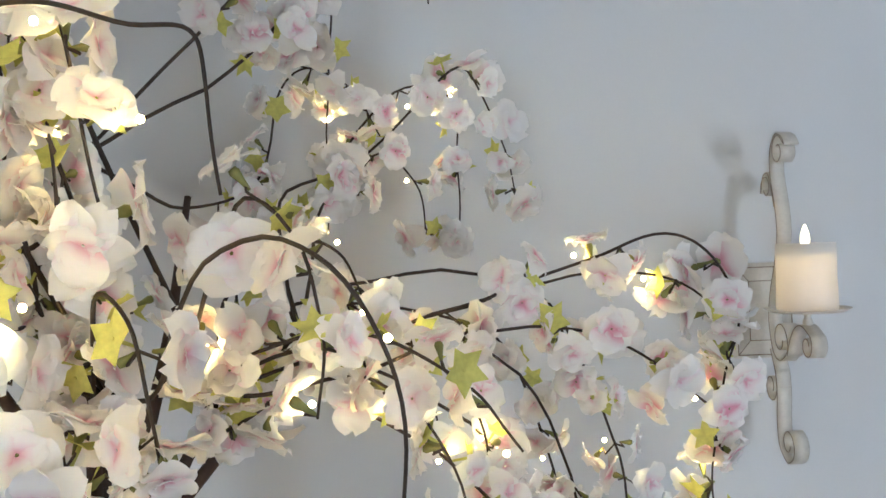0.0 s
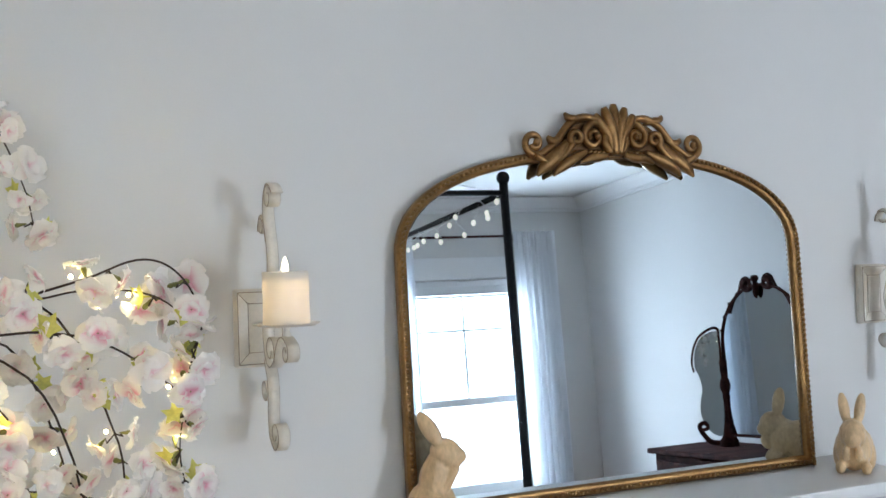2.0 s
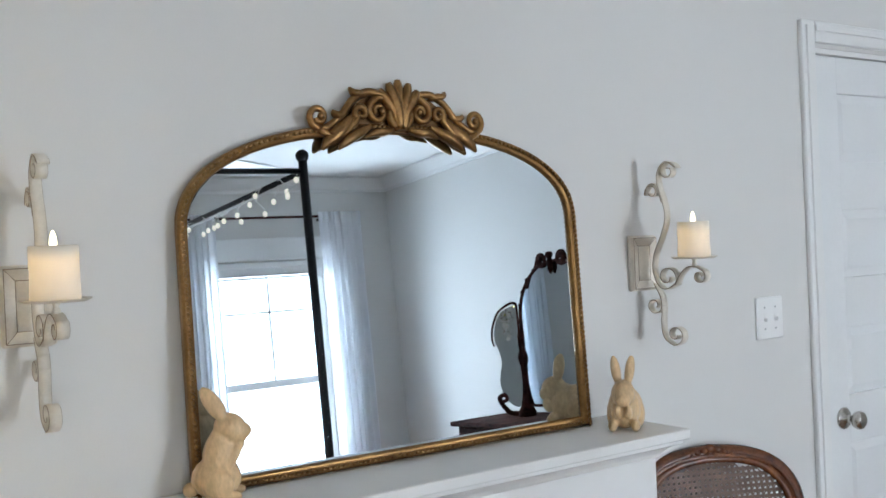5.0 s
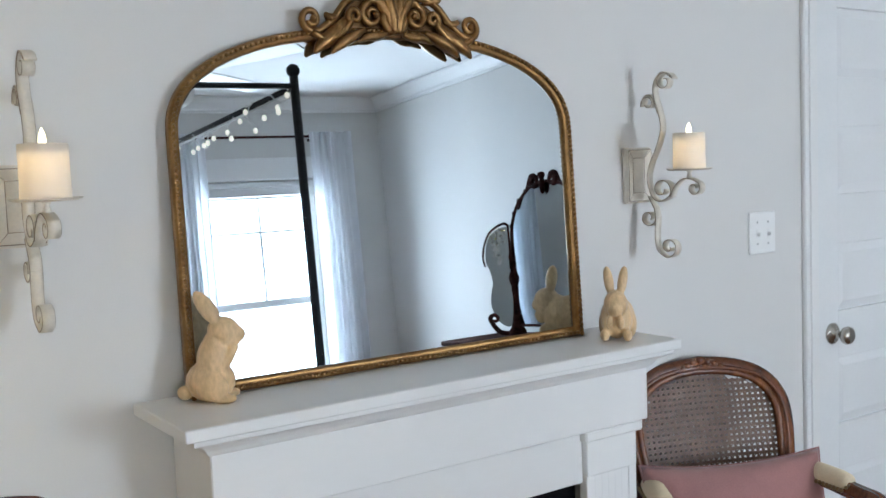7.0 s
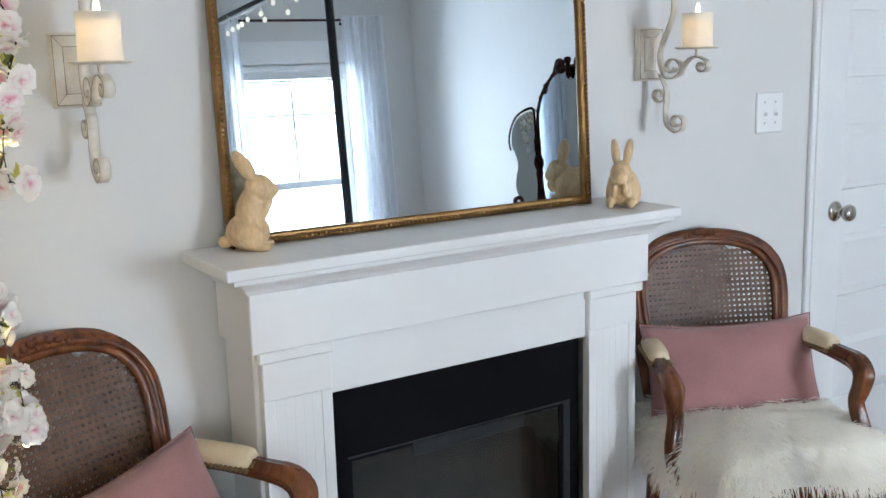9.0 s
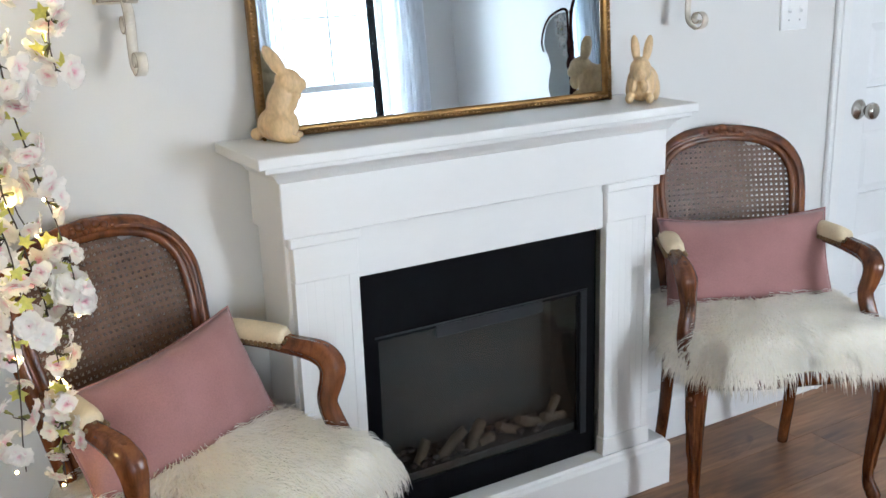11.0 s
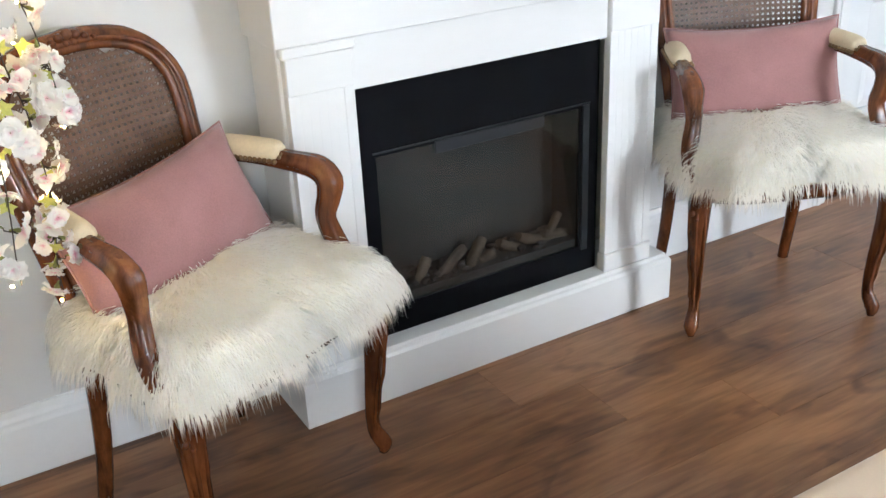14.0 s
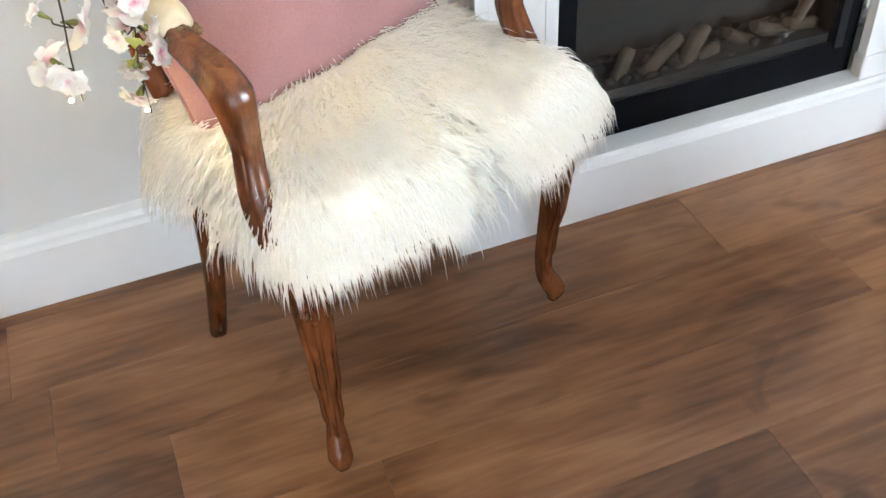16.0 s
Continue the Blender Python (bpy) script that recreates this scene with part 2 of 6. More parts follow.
BARK = mat("brown_bark", (0.045, 0.022, 0.013), 0.7, var=0.35, scale=40, fine=160, bump=0.5)
TWIG = mat("dark_twig", (0.040, 0.024, 0.014), 0.7, var=0.3, scale=80, fine=200, bump=0.3)
LEAF = mat("yellow_green_fabric", (0.64, 0.62, 0.17), 0.8, var=0.2, scale=50, fine=200, bump=0.2, trans=0.35, rand=0.15)
CALYX = mat("green_calyx", (0.20, 0.20, 0.06), 0.8, var=0.3, scale=80)
PETAL = petal_material("blossom_petal")
FUR = fur_material("sheepskin_wool")
HIDE = mat("sheepskin_hide", (0.97, 0.945, 0.885), 0.9, var=0.05, fine=220, bump=0.6, stretch=(1, 0.22, 1), bumpdist=0.003)
COVER = mat("cream_bedspread", (0.84, 0.66, 0.49), 0.85, var=0.04, scale=8, fine=300, bump=0.2, sheen=0.2)
TEAL = mat("teal_blanket", (0.035, 0.085, 0.11), 0.85, var=0.2, scale=10, fine=250, bump=0.3)
CURTAIN = mat("white_sheer", (0.85, 0.87, 0.9), 0.85, var=0.03, fine=400, bump=0.1, trans=0.55)
GLASS = glass_material("window_glass")
MIRROR = bpy.data.materials.new("mirror_silver")
MIRROR.use_nodes = True
MIRROR.node_tree.nodes["Principled BSDF"].inputs["Base Color"].default_value = (0.625, 0.69, 0.74, 1)
MIRROR.node_tree.nodes["Principled BSDF"].inputs["Metallic"].default_value = 1.0
MIRROR.node_tree.nodes["Principled BSDF"].inputs["Roughness"].default_value = 0.012

# ---------------------------------------------------------------- helpers


def part(name, bm, material, parent=None, label=""):
    me = bpy.data.meshes.new(name)
    bm.to_mesh(me)
    bm.free()
    for m in material if isinstance(material, (list, tuple)) else [material]:
        me.materials.append(m)
    ob = new(name, me)
    ob.parent = parent
    return tagged(ob, label)


def thing(name, m, label, category, group="", kind=""):
    ob = new(name)
    ob.empty_display_size = 0.05
    ob.matrix_world = m
    return tagged(ob, label, category, group, kind)


def box(bm, c, s, bevel=0.0, m=None, seg=1):
    mm = Matrix.Translation(c) @ Matrix.Diagonal((*s, 1))
    vs = bmesh.ops.create_cube(bm, size=1, matrix=(m @ mm) if m else mm)["verts"]
    if bevel:
        es = list({e for v in vs for e in v.link_edges})
        bmesh.ops.bevel(bm, geom=es, offset=bevel, segments=seg, affect="EDGES", profile=0.5)
    return bm


def boxb(c, s, bevel=0.0, seg=1):
    return box(bmesh.new(), c, s, bevel, None, seg)


def span(bm, x0, x1, y0, y1, z0, z1, bevel=0.0):
    return box(bm, ((x0 + x1) / 2, (y0 + y1) / 2, (z0 + z1) / 2), (x1 - x0, y1 - y0, z1 - z0), bevel)


def smooth_path(pts, steps=6):
    """Catmull-Rom through the points."""
    P = [Vector(p) for p in pts]
    P = [2 * P[0] - P[1]] + P + [2 * P[-1] - P[-2]]
    out = []
    for i in range(1, len(P) - 2):
        for k in range(steps):
            t = k / steps
            a, b, c, d = P[i - 1], P[i], P[i + 1], P[i + 2]
            out.append(0.5 * (2 * b + (c - a) * t + (2 * a - 5 * b + 4 * c - d) * t * t + (3 * b - a - 3 * c + d) * t**3))
    out.append(P[-2].copy())
    return out


def tube(bm, pts, radii, n=8, squash=None, flat=False, ridge=0.0, lobes=4):
    """A tapered round bar along points; radii a number, a pair (start, end) or one a point. squash: (across, along) factors."""
    P = [Vector(p) for p in pts]
    k = len(P)
    if isinstance(radii, (int, float)):
        R = [radii] * k
    elif len(radii) == 2 and k != 2:
        R = [radii[0] + (radii[1] - radii[0]) * i / (k - 1) for i in range(k)]
    else:
        R = list(radii)
    up = None
    rings = []
    for i, p in enumerate(P):
        d = (P[min(i + 1, k - 1)] - P[max(i - 1, 0)])
        d = d.normalized() if d.length > 1e-9 else Vector((0, 0, 1))
        if up is None:
            up = Vector((1, 0, 0)) if abs(d.x) < 0.8 else Vector((0, 1, 0))
        side = d.cross(up).normalized()
        up = side.cross(d).normalized()
        sx, sy = squash or (1, 1)
        rings.append([bm.verts.new(p + R[i] * (1 + ridge * math.cos(lobes * a)) * (sx * math.cos(a) * up + sy * math.sin(a) * side)) for a in (2 * math.pi * j / n for j in range(n))])
    for i in range(k - 1):
        for j in range(n):
            f = bm.faces.new((rings[i][j], rings[i][(j + 1) % n], rings[i + 1][(j + 1) % n], rings[i + 1][j]))
            f.smooth = not flat
    bm.faces.new(rings[0][::-1])
    bm.faces.new(rings[-1])
    return bm


def lathe(bm, profile, n=24, m=None):
    """Turned about z: (radius, height) pairs from the bottom up."""
    m = m or Matrix()
    rings = []
    for r, z in profile:
        rings.append([bm.verts.new(m @ Vector((max(r, 1e-4) * math.cos(2 * math.pi * j / n), max(r, 1e-4) * math.sin(2 * math.pi * j / n), z))) for j in range(n)])
    for i in range(len(rings) - 1):
        for j in range(n):
            f = bm.faces.new((rings[i][j], rings[i][(j + 1) % n], rings[i + 1][(j + 1) % n], rings[i + 1][j]))
            f.smooth = True
    bm.faces.new(rings[0][::-1])
    bm.faces.new(rings[-1])
    return bm


def ball(bm, c, r, u=10, v=7, m=None):
    mm = Matrix.Translation(c) @ Matrix.Diagonal((*((r, r, r) if isinstance(r, (int, float)) else r), 1))
    vs = bmesh.ops.create_uvsphere(bm, u_segments=u, v_segments=v, radius=1, matrix=(m @ mm) if m else mm)["verts"]
    for f in {f for w in vs for f in w.link_faces}:
        f.smooth = True
    return bm


def strap(bm, pts, width, thick, across=(1, 0, 0)):
    """A flat bar bent along points, its width across."""
    P = [Vector(p) for p in pts]
    A = Vector(across).normalized()
    rows = []
    for i, p in enumerate(P):
        d = (P[min(i + 1, len(P) - 1)] - P[max(i - 1, 0)]).normalized()
        n = d.cross(A).normalized() * thick / 2
        w = A * width / 2
        rows.append([bm.verts.new(q) for q in (p - w - n, p + w - n, p + w + n, p - w + n)])
    for a, b in zip(rows, rows[1:]):
        for j in range(4):
            f = bm.faces.new((a[j], a[(j + 1) % 4], b[(j + 1) % 4], b[j]))
            f.smooth = j in (0, 2)
    bm.faces.new(rows[0][::-1])
    bm.faces.new(rows[-1])
    return bm


def prism(bm, outline, y0, y1, m=None):
    """A plate with the outline (x, z) between two depths."""
    m = m or Matrix()
    a = [bm.verts.new(m @ Vector((x, y0, z))) for x, z in outline]
    b = [bm.verts.new(m @ Vector((x, y1, z))) for x, z in outline]
    bm.faces.new(a)
    bm.faces.new(b[::-1])
    for i in range(len(a)):
        j = (i + 1) % len(a)
        bm.faces.new((a[j], a[i], b[i], b[j]))
    return bm


def profile_run(bm, prof, a, b, out):
    """A moulding: profile (out, up) pairs swept from point a to point b, standing out along the vector out."""
    a, b, out = Vector(a), Vector(b), Vector(out)
    ra = [bm.verts.new(a + out * o + Vector((0, 0, z))) for o, z in prof]
    rb = [bm.verts.new(b + out * o + Vector((0, 0, z))) for o, z in prof]
    for i in range(len(prof)):
        j = (i + 1) % len(prof)
        bm.faces.new((ra[i], ra[j], rb[j], rb[i]))
    bm.faces.new(ra[::-1])
    bm.faces.new(rb)
    bmesh.ops.recalc_face_normals(bm, faces=bm.faces[:])
    return bm


def curl(c, r, a0, turns, shrink=0.35, n=16):
    """Points (u, v) of a scroll winding inwards from the angle a0."""
    out = []
    for i in range(n + 1):
        t = i / n
        a = radians(a0) + 2 * math.pi * turns * t
        q = r * (1 - (1 - shrink) * t)
        out.append((c[0] + q * math.cos(a), c[1] + q * math.sin(a)))
    return out

# ---------------------------------------------------------------- the room
X0, X1, Y0, Y1, H = -2.4, 2.95, -4.4, 0.0, 2.44
DX0, DX1, DH = 1.985, 2.745, 2.035          # door opening
WX0, WX1, WZ0, WZ1 = 1.62, 2.42, 0.48, 1.89  # window openings
# opening of the added second window, which lets in the fill light
VX0, VX1 = -1.65, -0.85

bm = bmesh.new()
span(bm, X0, DX0, 0, 0.12, 0, H)
span(bm, DX1, X1, 0, 0.12, 0, H)
span(bm, DX0, DX1, 0, 0.12, DH, H)
tagged(part("wall_north", bm, WALL), "light grey painted wall behind the mantel", "wall", kind="structure")
bm = bmesh.new()
span(bm, X0, VX0, Y0 - 0.14, Y0, 0, H)
span(bm, VX1, WX0, Y0 - 0.14, Y0, 0, H)
span(bm, WX1, X1, Y0 - 0.14, Y0, 0, H)
for a, b in ((VX0, VX1), (WX0, WX1)):
    span(bm, a, b, Y0 - 0.14, Y0, 0, WZ0)
    span(bm, a, b, Y0 - 0.14, Y0, WZ1, H)
tagged(part("wall_south", bm, WALL), "light grey painted wall with a window and an added unseen window", "wall", kind="structure")
bm = span(bmesh.new(), X1, X1 + 0.12, Y0 - 0.14, 0.12, 0, H)
tagged(part("wall_east", bm, WALL), "light grey painted wall behind the vanity", "wall", kind="structure")
bm = span(bmesh.new(), X0 - 0.12, X0, Y0 - 0.14, 0.12, 0, H)
tagged(part("wall_west", bm, WALL), "light grey painted plain wall", "wall", kind="structure")
bm = span(bmesh.new(), X0 - 0.12, X1 + 0.12, Y0 - 0.14, 0.12, H, H + 0.1)
tagged(part("ceiling", bm, CEIL), "flat white painted ceiling", "ceiling", kind="structure")

CROWN = [(0, -0.095), (0.012, -0.095), (0.016, -0.08), (0.03, -0.07), (0.055, -0.035), (0.07, -0.02), (0.078, -0.012), (0.082, 0), (0, 0)]
bm = bmesh.new()
profile_run(bm, CROWN, (X0, -0.001, H - 0.002), (X1, -0.001, H - 0.002), (0, -1, 0))
profile_run(bm, CROWN, (X1 - 0.001, Y0, H - 0.003), (X1 - 0.001, Y1, H - 0.003), (-1, 0, 0))
profile_run(bm, CROWN, (X0, Y0 + 0.001, H - 0.004), (X1, Y0 + 0.001, H - 0.004), (0, 1, 0))
tagged(part("crown_trim", bm, TRIM), "white crown moulding along the ceiling", "crown moulding", kind="structure")

BASE = [(0, 0), (0.014, 0), (0.014, 0.125), (0.011, 0.135), (0.011, 0.143), (0.006, 0.152), (0.005, 0.168), (0, 0.17)]
bm = bmesh.new()
profile_run(bm, BASE, (X0, -0.0005, 0.001), (1.916, -0.0005, 0.001), (0, -1, 0))
profile_run(bm, BASE, (2.812, -0.0005, 0.001), (X1, -0.0005, 0.001), (0, -1, 0))
profile_run(bm, BASE, (X1 - 0.0005, Y0, 0.001), (X1 - 0.0005, Y1, 0.001), (-1, 0, 0))
profile_run(bm, BASE, (X0, Y0 + 0.0005, 0.001), (X1, Y0 + 0.0005, 0.001), (0, 1, 0))
tagged(part("baseboard", bm, TRIM), "tall white baseboard with a stepped top", "baseboard", kind="structure")

# door
door = thing("door_1", pose(0, 0, 0), "closed white panelled interior door in its casing", "door", kind="structure")
CAS = 0.062
bm = bmesh.new()
span(bm, DX0 - CAS - 0.006, DX0 - 0.006, -0.016, 0.0, 0, DH + 0.075, 0.003)
span(bm, DX0 - CAS + 0.012, DX0 - CAS + 0.03, -0.021, -0.014, 0, DH + 0.06, 0.002)
part("casing", bm, TRIM, door)
bm = bmesh.new()
span(bm, DX1 + 0.006, DX1 + CAS + 0.006, -0.016, 0.0, 0, DH + 0.075, 0.003)
part("casing", bm, TRIM, door)
bm = bmesh.new()
span(bm, DX0 - 0.005, DX1 + 0.005, -0.016, 0.0, DH + 0.012, DH + 0.075, 0.003)
span(bm, DX0 - 0.005, DX1 + 0.005, -0.021, -0.014, DH + 0.045, DH + 0.062, 0.002)
part("casing", bm, TRIM, door)
bm = bmesh.new()
for a, b in ((DX0 + 0.001, DX0 + 0.016), (DX1 - 0.016, DX1 - 0.001)):
    span(bm, a, b, 0.001, 0.119, 0, DH - 0.001)
span(bm, DX0 + 0.016, DX1 - 0.016, 0.001, 0.119, DH - 0.016, DH - 0.001)
part("jamb", bm, TRIM, door)
LX0, LX1, LZ1 = DX0 + 0.019, DX1 - 0.019, DH - 0.02
leaf = part("leaf", span(bmesh.new(), LX0, LX1, 0.022, 0.04, 0.008, LZ1, 0.001), DOORPAINT, door)
PX0, PX1 = LX0 + 0.105, LX1 - 0.105
tops = [1.905, 1.555, 1.20, 0.85, 0.50]
for a, b in ((LX0, PX0), (PX1, LX1)):
    part("stile", span(bmesh.new(), a, b, 0.008, 0.0225, 0.008, LZ1, 0.0015), DOORPAINT, leaf)
edges = [LZ1] + [v for t in tops for v in (t, t - 0.205)] + [0.008]
for a, b in zip(edges[0::2], edges[1::2]):
    part("rail", span(bmesh.new(), PX0 - 0.001, PX1 + 0.001, 0.0085, 0.0225, b, a, 0.0015), DOORPAINT, leaf)
for t in tops:
    bm = bmesh.new()
    o = [(PX0, t - 0.205), (PX1, t - 0.205), (PX1, t), (PX0, t)]
    i1 = [(PX0 + 0.028, t - 0.177), (PX1 - 0.028, t - 0.177), (PX1 - 0.028, t - 0.028), (PX0 + 0.028, t - 0.028)]
    ov = [bm.verts.new((x, 0.0215, z)) for x, z in o]
    iv = [bm.verts.new((x, 0.0125, z)) for x, z in i1]
    for k in range(4):
        bm.faces.new((ov[k], ov[(k + 1) % 4], iv[(k + 1) % 4], iv[k]))
    bm.faces.new(iv)
    part("panel", bm, DOORPAINT, leaf)
knob = part("door_handle", lathe(bmesh.new(), [(0.0, 0), (0.032, 0), (0.033, 0.004), (0.028, 0.009), (0.012, 0.013), (0.010, 0.03), (0.014, 0.036), (0.024, 0.042), (0.0275, 0.052), (0.025, 0.062), (0.016, 0.068), (0.0, 0.069)], 28, pose(LX0 + 0.07, 0.008, 0.93, 90)), NICKEL, door, "round satin nickel door knob")
part("latch_plate", span(bmesh.new(), LX0 - 0.012, LX0 - 0.002, 0.004, 0.010, 0.90, 0.965), NICKEL, door)

# light switch
sw = thing("light_switch", pose(1.733, 0, 1.26), "white double toggle light switch plate on the wall", "light switch")
part("plate", boxb((0, -0.004, 0), (0.114, 0.006, 0.118), 0.0025), PLASTIC, sw)
for dx in (-0.023, 0.023):
    part("toggle", box(bmesh.new(), (dx, -0.011, -0.004), (0.007, 0.014, 0.010), 0.002, None), PLASTIC, sw)
    part("slot", boxb((dx, -0.0074, 0), (0.009, 0.001, 0.022)), TRIM, sw)
    for dz in (-0.03, 0.03):
        part("screw", lathe(bmesh.new(), [(0, 0), (0.003, 0), (0.003, 0.001), (0, 0.0015)], 10, pose(dx, -0.007, dz, 90)), DARKSCREW, sw)

# windows: own frame with x along the wall and y into the room


def sash_window(name, m, w0, w1, label):
    win = thing(name, m, label, "window", kind="structure")
    part("casing", span(bmesh.new(), w0 - 0.09, w0 + 0.004, 0, 0.018, WZ0 - 0.02, WZ1 + 0.004, 0.003), TRIM, win)
    part("casing", span(bmesh.new(), w1 - 0.004, w1 + 0.09, 0, 0.018, WZ0 - 0.02, WZ1 + 0.004, 0.003), TRIM, win)
    part("casing", span(bmesh.new(), w0 - 0.1, w1 + 0.1, 0, 0.022, WZ1 + 0.005, WZ1 + 0.15, 0.004), TRIM, win)
    part("window_sill", span(bmesh.new(), w0 - 0.11, w1 + 0.11, -0.1, 0.05, WZ0 - 0.045, WZ0 - 0.015, 0.006), TRIM, win)
    fr = bmesh.new()
    for a, b, c, d in ((w0, w0 + 0.045, WZ0, WZ1), (w1 - 0.045, w1, WZ0, WZ1), (w0 + 0.045, w1 - 0.045, WZ0, WZ0 + 0.06), (w0 + 0.045, w1 - 0.045, WZ1 - 0.05, WZ1)):
        span(fr, a, b, -0.1, -0.04, c, d)
    span(fr, w0 + 0.045, w1 - 0.045, -0.095, -0.045, 1.055, 1.105, 0.003)
    part("window_frame", fr, TRIM, win)
    mid = (w0 + w1) / 2
    part("muntin", span(bmesh.new(), mid - 0.008, mid + 0.008, -0.085, -0.06, 1.105, WZ1 - 0.05), TRIM, win)
    part("muntin", span(bmesh.new(), w0 + 0.045, w1 - 0.045, -0.084, -0.061, 1.548, 1.562), TRIM, win)
    for a, b in ((1.105, WZ1 - 0.05), (WZ0 + 0.06, 1.055)):
        g = part("pane", span(bmesh.new(), w0 + 0.045, w1 - 0.045, -0.073, -0.069, a, b), GLASS, win)
        g.visible_shadow = False
    blind = part("blind", span(bmesh.new(), w0 + 0.01, w1 - 0.01, -0.038, -0.003, 1.845, 1.885, 0.003), TRIM, win)
    for k in range(7):
        part("slat", box(bmesh.new(), (mid, -0.02 + 0.002 * math.sin(2.1 * k), 1.841 - 0.0075 * k), (w1 - w0 - 0.022, 0.030, 0.0070), 0.001), TRIM, blind)
    part("bottom_bar", box(bmesh.new(), (mid, -0.02, 1.780), (w1 - w0 - 0.022, 0.032, 0.014), 0.002), TRIM, blind)
    return win


sash_window("window_1", pose(0, Y0, 0), WX0, WX1, "bright white sash window with a raised blind")
# this twin is never in view; added to carry the fill lamp
sash_window("fill_window", pose(0, Y0, 0), VX0, VX1, "unseen white sash window added on the far side of the bed for fill light")

# ---------------------------------------------------------------- mantel
MC = 0.545
man = thing("fireplace_mantel", pose(0, 0, 0), "white painted wooden fireplace mantel standing against the wall", "mantel")
YB = -0.016
part("shelf", span(bmesh.new(), -0.043, 1.106, -0.267, YB + 0.012, 1.051, 1.073, 0.002), MANTEL, man)
STEP = [(0.062, 0), (0.050, 0), (0.050, -0.012), (0.046, -0.015), (0.034, -0.017), (0.022, -0.024), (0.012, -0.034), (0.006, -0.043), (0, -0.046), (0, 0)]
bm = bmesh.new()
FXA, FXB, FY = 0.022, 1.066, -0.198
rings = []
for o, z in STEP[1:-1]:
    ring = [(FXA - o * 0.9, YB), (FXA - o * 0.9, FY - o), (FXB + o * 0.7, FY - o), (FXB + o * 0.7, YB)]
    rings.append([bm.verts.new((x, yy, 1.051 + z)) for x, yy in ring])
for a, b in zip(rings, rings[1:]):
    for k in range(3):
        bm.faces.new((a[k], a[k + 1], b[k + 1], b[k]))
part("cornice", bm, MANTEL, man)
part("frieze", span(bmesh.new(), FXA, FXB, FY, YB, 0.886, 1.03, 0.0025), MANTEL, man)
for a, b in ((0.034, 0.200), (0.876, 1.052)):
    part("cap_moulding", span(bmesh.new(), a, b, -0.196, -0.17, 0.862, 0.887, 0.004), MANTEL, man)
for a, b in ((0.043, 0.193), (0.882, 1.034)):
    part("capital", span(bmesh.new(), a, b, -0.1905, -0.16, 0.784, 0.863, 0.002), MANTEL, man)
    n = 5
    flute = (b - a - 0.05) / n
    board = part("pilaster", span(bmesh.new(), a, b, -0.1858, -0.165, 0.15, 0.785), MANTEL, man)
    for x0, x1 in ((a, a + 0.024), (b - 0.024, b)):
        part("edge_strip", span(bmesh.new(), x0, x1, -0.188, -0.1855, 0.19, 0.784, 0.0008), MANTEL, board)
    for k in range(n):
        part("flute_strip", span(bmesh.new(), a + 0.025 + k * flute + 0.0004, a + 0.025 + (k + 1) * flute - 0.0004, -0.1861, -0.1855, 0.19, 0.784, 0.0002), MANTEL, board)
    part("pilaster_foot", span(bmesh.new(), a - 0.004, b + 0.004, -0.1925, -0.16, 0.138, 0.19, 0.003), MANTEL, man)
part("header_panel", span(bmesh.new(), 0.1945, 0.8805, -0.176, -0.12, 0.770, 0.886, 0.0005), MANTEL, man)
part("side_panel", span(bmesh.new(), 0.034, 0.05, -0.165, YB, 0.13, 0.886, 0.002), MANTEL, man)
part("side_panel", span(bmesh.new(), 1.03, 1.046, -0.165, YB, 0.13, 0.886, 0.002), MANTEL, man)
bm = bmesh.new()
rings = []
for o, z in ((0.0, 0), (0.0, 0.118), (-0.004, 0.126), (-0.010, 0.130), (-0.013, 0.138), (-0.028, 0.139), (-0.06, 0.139)):
    xa, xb, yy = -0.006 - o, 1.104 + o, -0.2075 - o
    rings.append([bm.verts.new(q) for q in ((xa, YB, z), (xa, yy, z), (xb, yy, z), (xb, YB, z))])
for a, b in zip(rings, rings[1:]):
    for k in range(3):
        bm.faces.new((a[k], a[k + 1], b[k + 1], b[k]))
bm.faces.new(rings[-1])
part("plinth", bm, MANTEL, man)

ins = thing("electric_fireplace", pose(0, 0, 0), "black electric fireplace insert with dark glass and resin logs", "fireplace")
IX0, IX1, IZ0, IZ1, IY = 0.195, 0.880, 0.141, 0.764, -0.150
GX0, GX1, GZ0, GZ1 = 0.248, 0.822, 0.215, 0.598
for q in ((IX0, GX0, IZ0, IZ1), (GX1, IX1, IZ0, IZ1), (GX0, GX1, IZ0, GZ0), (GX0, GX1, GZ1, IZ1)):
    part("surround_panel", span(bmesh.new(), q[0], q[1], IY, IY + 0.012, q[2], q[3]), INSERT, ins)
bm = bmesh.new()
span(bm, GX0 - 0.01, GX1 + 0.01, -0.03, -0.022, GZ0 - 0.01, GZ1 + 0.01)
span(bm, GX0 - 0.012, GX0 - 0.001, -0.137, -0.03, GZ0 - 0.01, GZ1 + 0.01)
span(bm, GX1 + 0.001, GX1 + 0.012, -0.137, -0.03, GZ0 - 0.01, GZ1 + 0.01)
span(bm, GX0, GX1, -0.137, -0.03, GZ1 + 0.001, GZ1 + 0.01)
span(bm, GX0, GX1, -0.137, -0.03, GZ0 - 0.01, GZ0 + 0.02)
part("firebox", bm, CAVITY, ins)
part("vent_strip", span(bmesh.new(), 0.40, 0.71, IY - 0.004, IY - 0.0005, 0.574, 0.603, 0.001), BLACKMETAL, ins)
